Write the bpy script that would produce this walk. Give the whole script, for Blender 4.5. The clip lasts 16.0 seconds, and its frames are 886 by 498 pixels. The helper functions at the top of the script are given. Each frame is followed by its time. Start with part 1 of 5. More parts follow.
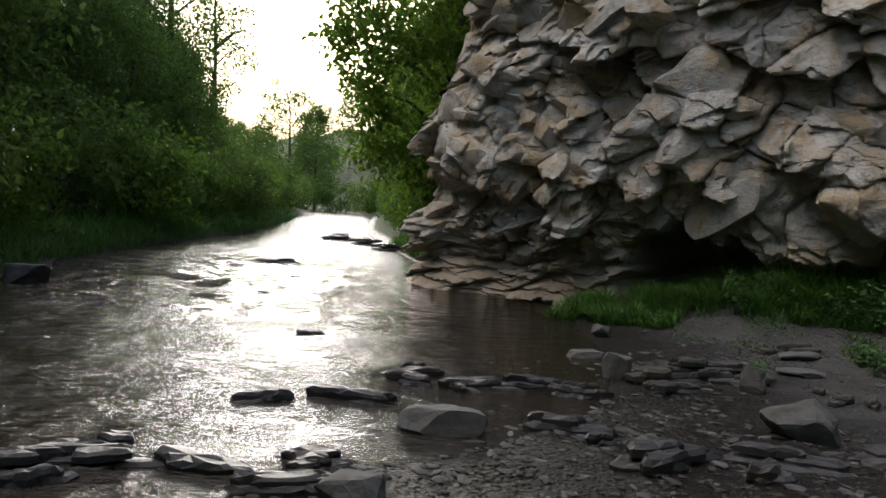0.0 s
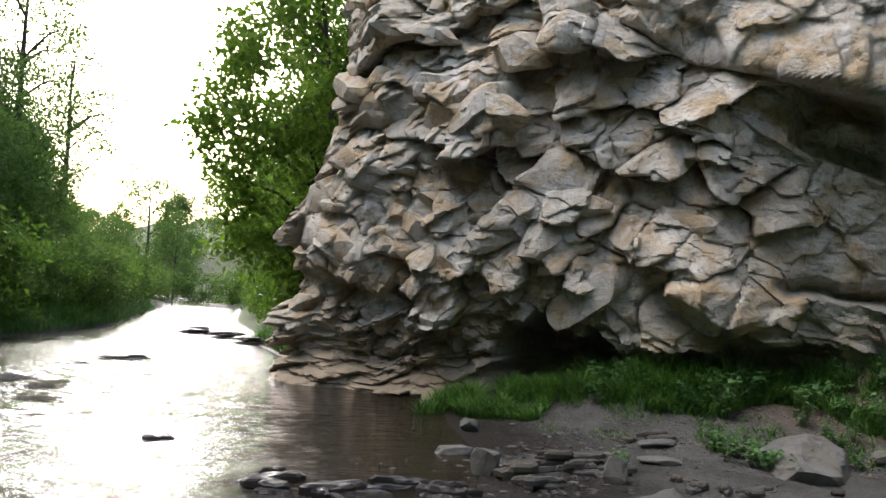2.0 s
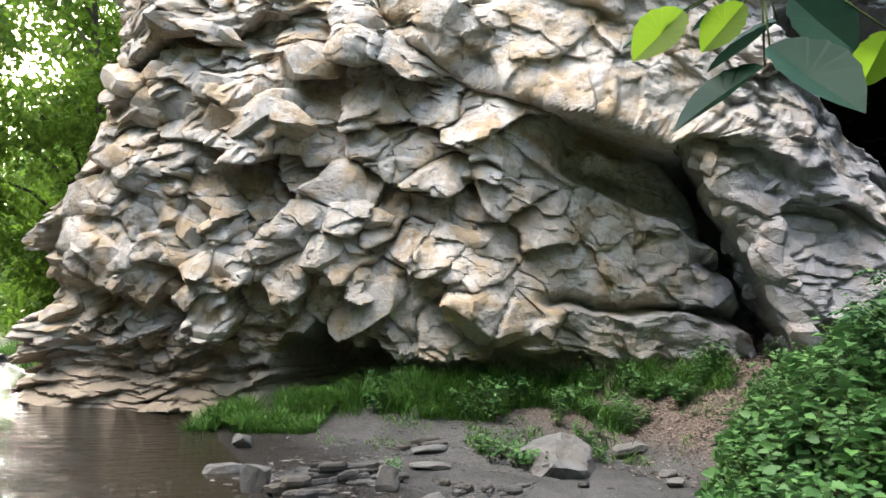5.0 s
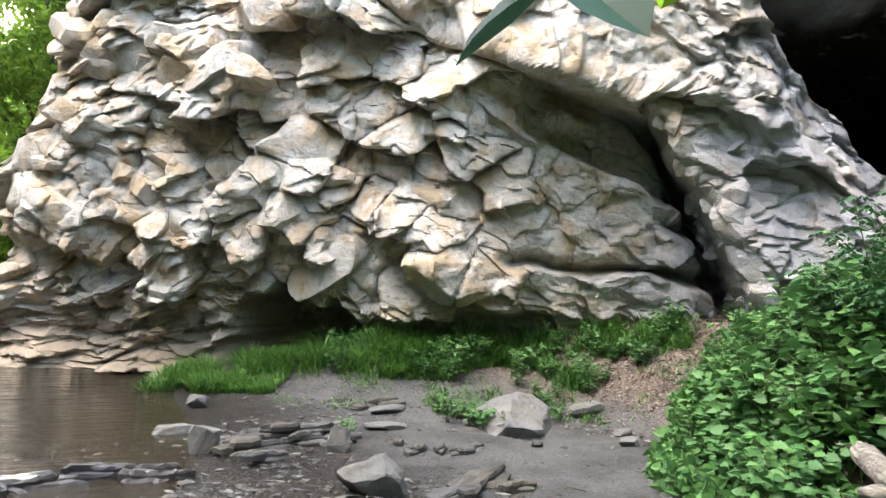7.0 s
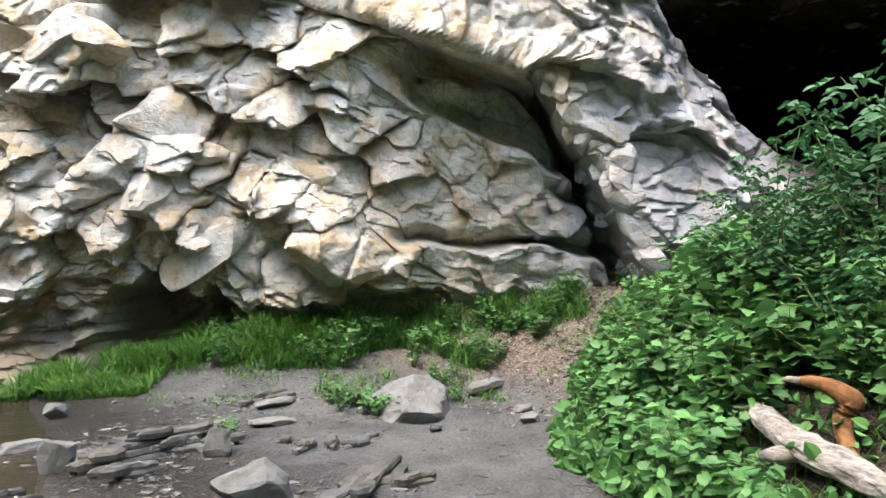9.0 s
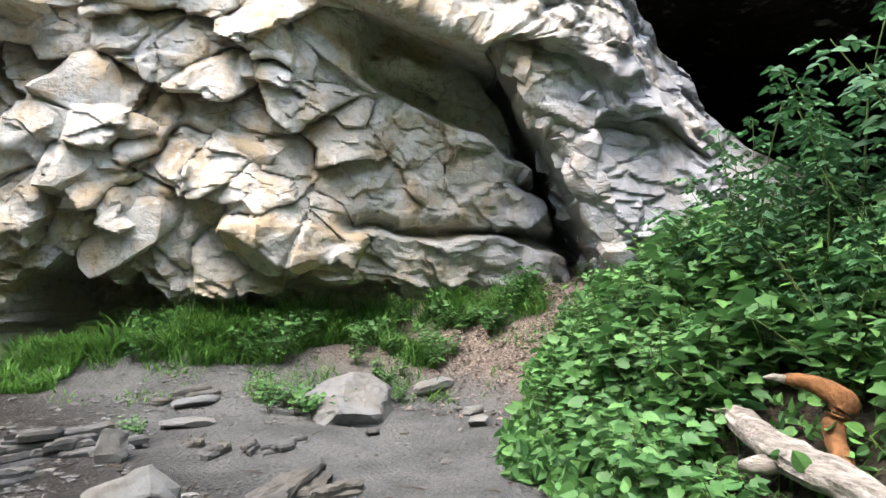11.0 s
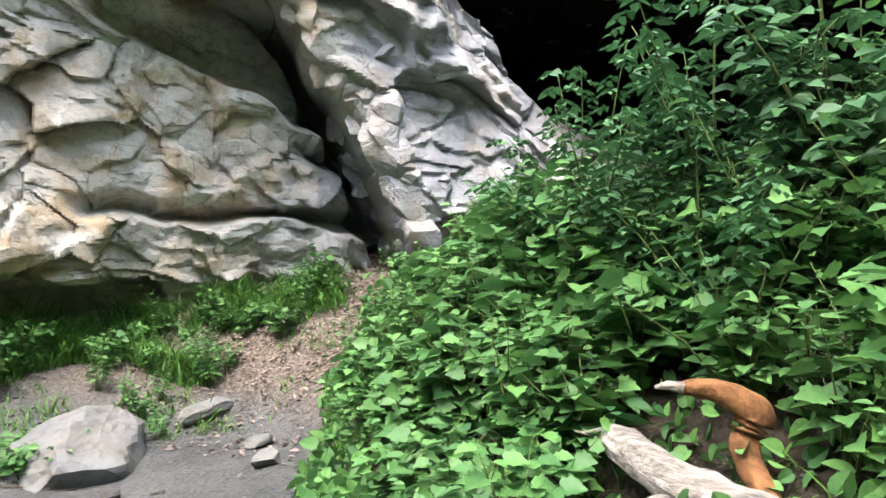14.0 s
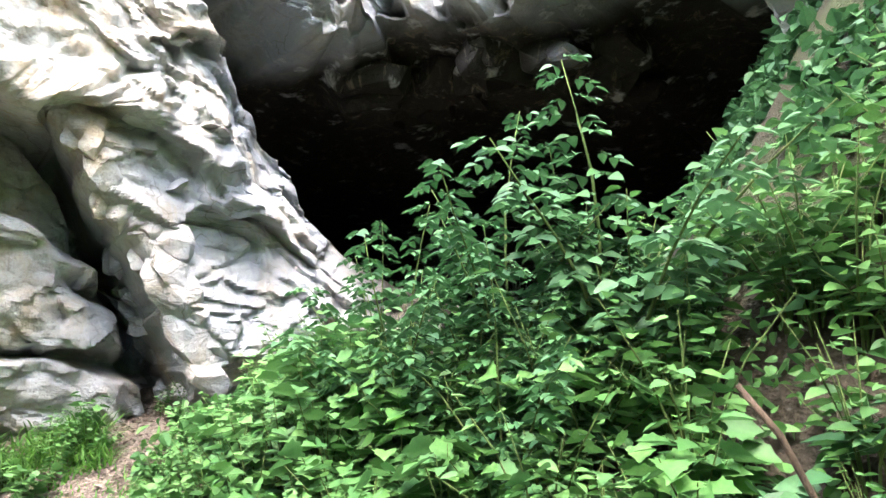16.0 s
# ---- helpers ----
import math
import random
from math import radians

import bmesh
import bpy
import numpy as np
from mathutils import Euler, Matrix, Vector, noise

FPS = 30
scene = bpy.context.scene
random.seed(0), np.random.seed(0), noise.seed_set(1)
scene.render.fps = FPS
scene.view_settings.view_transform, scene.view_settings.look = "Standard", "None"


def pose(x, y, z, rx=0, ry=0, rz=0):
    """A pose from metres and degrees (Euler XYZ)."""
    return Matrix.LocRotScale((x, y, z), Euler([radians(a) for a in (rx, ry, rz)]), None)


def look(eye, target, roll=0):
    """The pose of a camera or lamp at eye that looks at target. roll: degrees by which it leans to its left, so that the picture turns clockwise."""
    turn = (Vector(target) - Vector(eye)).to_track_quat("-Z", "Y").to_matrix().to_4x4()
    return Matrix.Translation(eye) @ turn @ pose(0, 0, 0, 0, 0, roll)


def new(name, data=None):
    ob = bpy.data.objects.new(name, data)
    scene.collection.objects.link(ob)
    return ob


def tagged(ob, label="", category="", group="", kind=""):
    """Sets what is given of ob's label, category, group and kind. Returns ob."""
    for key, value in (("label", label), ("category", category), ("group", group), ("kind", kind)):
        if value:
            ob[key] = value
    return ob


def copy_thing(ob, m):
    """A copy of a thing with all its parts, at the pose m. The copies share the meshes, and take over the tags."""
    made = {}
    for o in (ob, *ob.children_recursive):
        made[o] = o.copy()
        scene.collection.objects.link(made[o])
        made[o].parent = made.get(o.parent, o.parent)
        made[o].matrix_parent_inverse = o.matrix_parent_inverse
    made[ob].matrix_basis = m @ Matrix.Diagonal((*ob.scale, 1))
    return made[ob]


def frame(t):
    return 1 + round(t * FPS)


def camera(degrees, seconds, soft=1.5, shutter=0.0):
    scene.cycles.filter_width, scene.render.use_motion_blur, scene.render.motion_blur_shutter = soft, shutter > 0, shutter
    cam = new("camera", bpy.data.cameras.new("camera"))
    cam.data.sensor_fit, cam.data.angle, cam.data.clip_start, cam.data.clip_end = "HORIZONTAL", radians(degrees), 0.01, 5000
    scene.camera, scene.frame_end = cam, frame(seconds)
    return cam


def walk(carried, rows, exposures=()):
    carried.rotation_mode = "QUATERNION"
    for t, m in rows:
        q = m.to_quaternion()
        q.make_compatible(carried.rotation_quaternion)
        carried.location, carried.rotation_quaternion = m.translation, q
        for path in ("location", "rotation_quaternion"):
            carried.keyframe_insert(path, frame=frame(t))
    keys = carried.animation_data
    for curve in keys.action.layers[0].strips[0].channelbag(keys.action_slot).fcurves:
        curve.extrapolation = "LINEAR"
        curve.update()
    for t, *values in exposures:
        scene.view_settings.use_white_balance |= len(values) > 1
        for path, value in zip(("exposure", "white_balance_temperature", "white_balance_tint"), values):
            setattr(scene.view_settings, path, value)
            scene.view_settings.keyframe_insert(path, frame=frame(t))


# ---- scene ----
cam = camera(63.7, 16.0)
PATH = [
    (0, (-0.206, 0.557, 1.483), (-0.165, 2.552, 1.356), 4.1),
    (0.5, (-0.138, 0.509, 1.513), (-0.048, 2.506, 1.433), 4.0),
    (1, (-0.131, 0.502, 1.546), (0.043, 2.494, 1.555), 4.2),
    (1.5, (-0.121, 0.495, 1.548), (0.174, 2.473, 1.605), 4.2),
    (2, (-0.168, 0.655, 1.506), (0.215, 2.612, 1.658), 4.0),
    (2.5, (-0.117, 0.628, 1.511), (0.334, 2.564, 1.731), 4.5),
    (3, (-0.098, 0.645, 1.515), (0.439, 2.55, 1.803), 6.3),
    (3.5, (-0.091, 0.623, 1.524), (0.562, 2.493, 1.801), 6.1),
    (4, (-0.072, 0.63, 1.491), (0.676, 2.472, 1.714), 5.0),
    (4.5, (-0.094, 0.658, 1.498), (0.781, 2.443, 1.719), 3.7),
    (5, (-0.07, 0.627, 1.506), (0.858, 2.384, 1.729), 3.7),
    (7.5, (0.269, 0.642, 1.533), (1.319, 2.343, 1.612), 3.4),
    (8, (0.376, 0.692, 1.53), (1.544, 2.315, 1.586), 2.8),
    (8.5, (0.466, 0.84, 1.536), (1.738, 2.383, 1.587), 1.5),
    (9, (0.501, 0.98, 1.536), (1.74, 2.548, 1.602), 0.9),
    (11.5, (1.307, 1.498, 1.356), (2.653, 2.976, 1.42), 1.7),
    (12, (1.485, 1.561, 1.362), (2.91, 2.963, 1.344), 0.2),
    (12.5, (1.554, 1.688, 1.346), (3.079, 2.981, 1.276), -0.6),
    (13, (1.692, 1.895, 1.367), (3.239, 3.155, 1.222), -2.5),
    (13.5, (1.966, 2.173, 1.402), (3.527, 3.424, 1.38), -2.4),
    (14, (2.123, 2.401, 1.384), (3.817, 3.464, 1.435), -0.6),
    (14.5, (2.158, 2.573, 1.43), (3.971, 3.411, 1.544), -0.4),
    (15, (2.15, 2.571, 1.518), (4.004, 3.283, 1.751), -1.6),
    (15.5, (2.142, 2.529, 1.57), (4.032, 3.099, 1.892), -1.5),
    (16, (2.107, 2.521, 1.576), (4.004, 3.02, 1.969), -1.1),
]
EXPOSURES = [(0.0, 0.85), (1.5, 1.55), (3.5, 2.32), (5.0, 2.85), (7.5, 3.3), (9.0, 3.4), (12.5, 3.5), (14.0, 3.7), (16.0, 4.4)]
walk(cam, [(t, look(eye, target, roll)) for t, eye, target, roll in PATH], EXPOSURES)

# ---- sky and sun: late, hazy light from the open sky over the river ----
SUN_FROM = Vector((-0.20, 0.93, 0.30))
world = bpy.data.worlds.new("sky")
scene.world = world
world.use_nodes = True
wn = world.node_tree
sky = wn.nodes.new("ShaderNodeTexSky")
sky.sky_type, sky.sun_disc = "NISHITA", False
sky.sun_elevation = math.asin(SUN_FROM.normalized().z)
sky.sun_rotation = math.atan2(SUN_FROM.x, SUN_FROM.y)
sky.air_density, sky.dust_density, sky.ozone_density = 1.0, 6.0, 1.0
# A thin white cloud deck lies over the clear sky, brightest over the open valley.
deck = wn.nodes.new("ShaderNodeTexSky")
deck.sky_type, deck.sun_disc, deck.sun_elevation = "NISHITA", False, radians(64)
deck.sun_rotation = math.atan2(-0.95, -0.05)
deck.air_density, deck.dust_density, deck.ozone_density = 1.0, 4.0, 1.0
pale = wn.nodes.new("ShaderNodeMix")
pale.data_type, pale.blend_type = "RGBA", "ADD"
pale.inputs[0].default_value = 1.0
pale.inputs[7].default_value = (0.42, 0.435, 0.47, 1)
wn.links.new(deck.outputs[0], pale.inputs[6])
both = wn.nodes.new("ShaderNodeMix")
both.data_type = "RGBA"
both.inputs[0].default_value = 0.78
wn.links.new(sky.outputs[0], both.inputs[6])
wn.links.new(pale.outputs[2], both.inputs[7])
wn.links.new(both.outputs[2], wn.nodes["Background"].inputs[0])
wn.nodes["Background"].inputs[1].default_value = 0.15
sun_data = bpy.data.lights.new("sun", "SUN")
sun_data.energy, sun_data.angle, sun_data.color = 1.5, radians(14), (1.0, 0.96, 0.90)
sun = new("sun", sun_data)
sun.matrix_world = look(SUN_FROM * 40, (0, 0, 0))


# ---- materials ----
class Mat:
    """A node material with short calls for its nodes."""

    def __init__(self, name):
        self.m = bpy.data.materials.new(name)
        self.m.use_nodes = True
        self.t = self.m.node_tree
        self.b = self.t.nodes["Principled BSDF"]
        self.out = self.t.nodes["Material Output"]
        self.pos = self.t.nodes.new("ShaderNodeNewGeometry").outputs["Position"]

    def put(self, socket, value):
        if isinstance(value, bpy.types.NodeSocket):
            self.t.links.new(value, socket)
        else:
            socket.default_value = value

    def node(self, kind, **inputs):
        n = self.t.nodes.new(kind)
        for k, v in inputs.items():
            self.put(n.inputs[k.replace("_", " ")], v)
        return n

    def stretch(self, scale, turn=(0, 0, 0)):
        n = self.node("ShaderNodeMapping", Vector=self.pos)
        n.inputs["Scale"].default_value = scale
        n.inputs["Rotation"].default_value = [radians(a) for a in turn]
        return n.outputs[0]

    def noise(self, scale, detail=4.0, rough=0.55, vec=None, distort=0.0):
        return self.node("ShaderNodeTexNoise", Vector=vec or self.pos, Scale=scale, Detail=detail, Roughness=rough, Distortion=distort).outputs["Fac"]

    def voronoi(self, scale, vec=None, feature="F1"):
        n = self.t.nodes.new("ShaderNodeTexVoronoi")
        n.feature = feature
        self.put(n.inputs["Vector"], vec or self.pos)
        n.inputs["Scale"].default_value = scale
        return n.outputs["Distance"]

    def ramp(self, fac, *stops):
        n = self.node("ShaderNodeValToRGB", Fac=fac)
        e = n.color_ramp.elements
        while len(e) < len(stops):
            e.new(0.5)
        for k, (p, c) in zip(e, stops):
            k.position = p
            k.color = (c, c, c, 1) if isinstance(c, (int, float)) else (*c, 1)
        return n.outputs["Color"]

    def mix(self, fac, a, b, kind="MIX"):
        n = self.t.nodes.new("ShaderNodeMix")
        n.data_type, n.blend_type = "RGBA", kind
        for k, v in (("Factor", fac), ("A", a), ("B", b)):
            sock = [i for i in n.inputs if i.name == k and i.type == ("VALUE" if k == "Factor" else "RGBA")][0]
            if isinstance(v, tuple) and len(v) == 3:
                v = (*v, 1)
            self.put(sock, v)
        return [o for o in n.outputs if o.type == "RGBA"][0]

    def math(self, op, a, b=0.5):
        n = self.t.nodes.new("ShaderNodeMath")
        n.operation = op
        self.put(n.inputs[0], a)
        self.put(n.inputs[1], b)
        return n.outputs[0]

    def axis(self, name):
        return self.node("ShaderNodeSeparateXYZ", Vector=self.pos).outputs[name]

    def band(self, value, lo, hi):
        n = self.t.nodes.new("ShaderNodeMapRange")
        n.interpolation_type = "SMOOTHSTEP"
        self.put(n.inputs[0], value)
        n.inputs[1].default_value, n.inputs[2].default_value = lo, hi
        return n.outputs[0]

    def bump(self, height, strength=0.5, dist=0.02):
        n = self.node("ShaderNodeBump", Height=height, Strength=strength, Distance=dist)
        self.t.links.new(n.outputs[0], self.b.inputs["Normal"])
        return n

    def done(self, colour, rough=0.8, spec=0.3):
        self.put(self.b.inputs["Base Color"], (*colour, 1) if isinstance(colour, tuple) else colour)
        self.put(self.b.inputs["Roughness"], rough)
        self.b.inputs["Specular IOR Level"].default_value = spec
        return self.m


def rock_material(name, light, mid, dark, warm, cliff=False):
    k = Mat(name)
    big = k.noise(0.7, 5, 0.6)
    fine = k.noise(9.0, 8, 0.65)
    col = k.mix(k.ramp(big, (0.32, 0.0), (0.66, 1.0)), mid, light)
    col = k.mix(k.ramp(k.noise(1.9, 6, 0.6, distort=0.4), (0.45, 0.0), (0.62, 1.0)), col, warm)
    col = k.mix(k.ramp(fine, (0.30, 0.55), (0.50, 0.0)), col, dark)
    col = k.mix(k.ramp(k.noise(34.0, 6, 0.7), (0.35, 0.16), (0.48, 0.0)), col, dark)
    if cliff:
        # Blue-grey limestone of the buttress beside the cave, brown silted band along the water, pale lime streaks.
        east = k.band(k.axis("X"), 6.9, 8.8)
        col = k.mix(k.math("MULTIPLY", east, k.ramp(k.noise(1.1, 5), (0.32, 0.2), (0.55, 0.9))), col, (0.30, 0.32, 0.355))
        # Cave darkness is put into the rock colour, going near black deep inside.
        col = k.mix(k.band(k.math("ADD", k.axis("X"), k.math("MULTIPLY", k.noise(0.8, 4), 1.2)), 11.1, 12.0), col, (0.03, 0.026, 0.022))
        low = k.math("SUBTRACT", k.axis("Z"), k.math("MULTIPLY", k.noise(1.3, 4), 0.9))
        col = k.mix(k.math("MULTIPLY", k.math("SUBTRACT", 1.0, k.band(low, -0.1, 0.75)), k.math("SUBTRACT", 1.0, east)), col, (0.40, 0.34, 0.265))
        streak = k.noise(1.0, 5, 0.6, k.stretch((2.2, 2.2, 0.5)))
        col = k.mix(k.math("MULTIPLY", k.ramp(streak, (0.60, 0.0), (0.70, 0.75)), k.band(k.axis("Z"), 1.0, 2.2)), col, (0.66, 0.66, 0.65))
        for spot, size in (((2.54, 11.0, 2.62), 0.5), ((2.3, 11.1, 4.85), 0.75), ((3.3, 10.6, 3.3), 0.6), ((1.75, 11.6, 4.3), 0.45)):
            far = k.t.nodes.new("ShaderNodeVectorMath")
            far.operation = "DISTANCE"
            k.put(far.inputs[0], k.pos)
            far.inputs[1].default_value = spot
            near = k.math("SUBTRACT", 1.0, k.band(far.outputs["Value"], size * 0.35, size))
            col = k.mix(k.math("MULTIPLY", near, k.ramp(k.noise(7.0, 6, 0.7, k.stretch((1, 1, 0.5))), (0.42, 0.0), (0.58, 0.85))), col, (0.72, 0.72, 0.71))
        height = k.mix(0.4, k.noise(5.0, 10, 0.68, k.stretch((1, 1, 1.9), (0, 20, 0))), k.noise(20.0, 6, 0.7))
        # Hairline cracks wander over the faces.
        sway = k.node("ShaderNodeTexNoise", Vector=k.pos, Scale=1.6, Detail=4.0).outputs["Color"]
        bent = k.node("ShaderNodeMix")
        bent.data_type, bent.blend_type = "RGBA", "ADD"
        bent.inputs[0].default_value = 0.7
        k.put(bent.inputs[6], k.stretch((1, 1, 1.5), (0, 14, 0)))
        k.put(bent.inputs[7], sway)
        crack = k.ramp(k.voronoi(1.7, bent.outputs[2], "DISTANCE_TO_EDGE"), (0.0, 0.65), (0.03, 1.0))
        chip = k.ramp(k.voronoi(4.6, bent.outputs[2], "DISTANCE_TO_EDGE"), (0.0, 0.45), (0.09, 1.0))
        facet = k.voronoi(3.4, bent.outputs[2])
        # Earth lodges in the cracks and stains the faces in thin runs.
        col = k.mix(k.math("MULTIPLY", k.ramp(k.noise(1.1, 3), (0.52, 0.0), (0.62, 0.6)), k.ramp(k.voronoi(1.7, bent.outputs[2], "DISTANCE_TO_EDGE"), (0.0, 1.0), (0.018, 0.0))), col, (0.11, 0.09, 0.065))
        col = k.mix(k.ramp(k.noise(2.6, 7, 0.7, k.stretch((1.6, 1.6, 0.7), (0, 24, 0)), 0.8), (0.55, 0.0), (0.68, 0.5)), col, (0.34, 0.28, 0.20))
        height = k.mix(0.22, height, k.mix(0.3, k.mix(0.4, crack, chip), facet))
        k.bump(height, 1.0, 0.10)
    else:
        k.bump(k.noise(11.0, 10, 0.7), 0.6, 0.03)
    return k.done(col, k.ramp(fine, (0.3, 0.95), (0.7, 0.75)), 0.25)


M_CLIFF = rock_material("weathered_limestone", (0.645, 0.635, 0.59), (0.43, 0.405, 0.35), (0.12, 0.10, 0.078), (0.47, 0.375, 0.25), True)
M_STONE = rock_material("grey_stone", (0.165, 0.17, 0.168), (0.10, 0.103, 0.10), (0.045, 0.045, 0.042), (0.145, 0.14, 0.125))
M_SHORE = rock_material("damp_grey_slab", (0.105, 0.106, 0.104), (0.055, 0.055, 0.053), (0.024, 0.024, 0.022), (0.09, 0.084, 0.07))
M_GRAVEL = rock_material("damp_gravel", (0.09, 0.088, 0.084), (0.04, 0.039, 0.037), (0.015, 0.015, 0.014), (0.06, 0.055, 0.045))
M_WET = rock_material("wet_slate", (0.055, 0.055, 0.058), (0.03, 0.03, 0.032), (0.012, 0.012, 0.013), (0.044, 0.038, 0.032))
M_WET.node_tree.nodes["Principled BSDF"].inputs["Specular IOR Level"].default_value = 0.5
for link in list(M_WET.node_tree.nodes["Principled BSDF"].inputs["Roughness"].links):
    M_WET.node_tree.links.remove(link)
M_WET.node_tree.nodes["Principled BSDF"].inputs["Roughness"].default_value = 0.4


def ground_material():
    k = Mat("river_bank_earth")
    silt = k.mix(k.ramp(k.noise(1.6, 6), (0.35, 0.0), (0.65, 1.0)), (0.030, 0.0295, 0.0285), (0.055, 0.054, 0.052))
    dry = k.mix(k.ramp(k.noise(1.6, 6), (0.35, 0.0), (0.65, 1.0)), (0.060, 0.062, 0.060), (0.105, 0.107, 0.104))
    silt = k.mix(k.band(k.math("ADD", k.axis("X"), k.noise(1.2, 4)), 2.8, 4.3), silt, dry)
    col = k.mix(k.ramp(k.noise(26.0, 6, 0.7), (0.36, 0.7), (0.55, 0.0)), silt, k.mix(0.5, silt, (0.02, 0.019, 0.017)))
    leafy = k.mix(k.ramp(k.noise(30.0, 3, 0.8), (0.42, 0.0), (0.6, 1.0)), (0.075, 0.06, 0.05), (0.19, 0.155, 0.128))
    col = k.mix(k.math("MULTIPLY", k.band(k.axis("Z"), 0.12, 0.5), k.band(k.axis("X"), 4.4, 6.4)), col, leafy)
    # Humus under the herbs, its colour also carrying the shade between their leaves.
    shaded_humus = k.math("MULTIPLY", k.math("SUBTRACT", 1.0, k.band(k.math("SUBTRACT", k.axis("Y"), k.axis("X")), -0.45, 0.05)), k.math("SUBTRACT", 1.0, k.band(k.axis("Y"), 5.0, 6.2)))
    col = k.mix(k.math("MULTIPLY", shaded_humus, k.band(k.axis("X"), 3.4, 4.4)), col, (0.035, 0.028, 0.02))
    wet = k.math("SUBTRACT", 1.0, k.band(k.math("ADD", k.axis("Z"), k.math("MULTIPLY", k.noise(2.5, 4), 0.05)), 0.095, 0.175))
    wet = k.math("MULTIPLY", wet, k.math("SUBTRACT", 1.0, k.band(k.math("ADD", k.axis("X"), k.noise(1.2, 4)), 2.7, 3.9)))
    col = k.mix(wet, col, (0.019, 0.0165, 0.0135))
    moss = k.math("MULTIPLY", k.band(k.axis("Z"), 1.6, 2.6), k.ramp(k.noise(0.9, 5), (0.4, 0.0), (0.6, 1.0)))
    far = k.math("MAXIMUM", k.band(k.axis("Y"), 16.0, 19.0), k.math("SUBTRACT", 1.0, k.band(k.axis("X"), -6.8, -5.6)))
    col = k.mix(k.math("MAXIMUM", k.math("MULTIPLY", moss, 0.5), k.math("MULTIPLY", far, k.band(k.axis("Z"), 0.05, 0.2))), col, (0.05, 0.075, 0.025))
    chips = k.ramp(k.voronoi(17.0), (0.10, 1.0), (0.20, 0.0))
    col = k.mix(k.math("MULTIPLY", chips, k.ramp(k.noise(3.1, 4), (0.45, 0.0), (0.62, 0.8))), col, (0.15, 0.148, 0.143))
    k.bump(k.mix(0.5, k.noise(14.0, 10, 0.78), k.voronoi(30.0)), 1.0, 0.05)
    return k.done(col, k.mix(wet, (0.9, 0.9, 0.9), (0.55, 0.55, 0.55)), 0.2)


def water_material():
    k = Mat("river_water")
    # Riffles run across the open stream; the pool under the cliff is calm.
    pool = k.band(k.math("SUBTRACT", k.axis("X"), k.math("MULTIPLY", k.axis("Y"), -0.11)), 0.6, 1.9)
    rough = k.math("SUBTRACT", 1.0, k.math("MULTIPLY", pool, 0.85))
    a = k.noise(3.0, 5, 0.62, k.stretch((0.7, 2.3, 1.0), (0, 0, 8)), 0.5)
    b = k.noise(8.0, 4, 0.6, k.stretch((0.8, 2.0, 1.0), (0, 0, -12)), 0.4)
    c = k.noise(0.9, 3, 0.5)
    h = k.mix(0.4, a, b)
    h = k.math("MULTIPLY", h, k.math("MULTIPLY", rough, k.ramp(c, (0.3, 0.45), (0.7, 1.0))))
    riffle = k.math("MULTIPLY", k.band(k.axis("Y"), 7.5, 10.5), k.math("SUBTRACT", 1.0, k.band(k.axis("Y"), 15.0, 18.0)))
    h = k.math("MULTIPLY", h, k.math("ADD", 1.0, k.math("MULTIPLY", riffle, 0.3)))
    h = k.math("ADD", h, k.math("MULTIPLY", riffle, k.math("MULTIPLY", k.noise(4.5, 3, 0.55, k.stretch((0.55, 1.8, 1.0), (0, 0, 10)), 0.6), 0.8)))
    k.bump(h, 1.0, 0.13)
    k.b.inputs["IOR"].default_value = 1.33
    return k.done(k.mix(k.noise(0.6, 4), (0.016, 0.0135, 0.009), (0.034, 0.028, 0.018)), 0.06, 0.5)


def leaf_material(name, dark, light, through_light=0.35):
    k = Mat(name)
    isl = k.t.nodes.new("ShaderNodeNewGeometry").outputs["Random Per Island"]
    ob = k.t.nodes.new("ShaderNodeObjectInfo").outputs["Random"]
    col = k.mix(isl, dark, light)
    col = k.mix(k.math("MULTIPLY", ob, 0.4), col, (light[0] * 0.9, light[1] * 0.75, light[2]))
    col = k.mix(k.ramp(k.noise(45.0, 3), (0.35, 0.35), (0.6, 0.0)), col, dark)
    k.done(col, 0.5, 0.28)
    tr = k.node("ShaderNodeBsdfTranslucent", Color=col)
    sh = k.node("ShaderNodeMixShader", Fac=through_light)
    k.t.links.new(k.b.outputs[0], sh.inputs[1])
    k.t.links.new(tr.outputs[0], sh.inputs[2])
    k.t.links.new(sh.outputs[0], k.out.inputs["Surface"])
    return k.m


def bark_material(name, a, b, grain=(9, 9, 1.5)):
    k = Mat(name)
    n = k.noise(3.0, 8, 0.7, k.stretch(grain))
    col = k.mix(k.ramp(n, (0.35, 0.0), (0.65, 1.0)), a, b)
    col = k.mix(k.ramp(k.noise(7.0, 6, 0.7), (0.50, 0.0), (0.66, 0.7)), col, (a[0] * 0.6, a[1] * 0.6, a[2] * 0.6))
    k.bump(k.mix(0.4, n, k.noise(30.0, 6, 0.7)), 0.9, 0.03)
    return k.done(col, 0.88, 0.15)


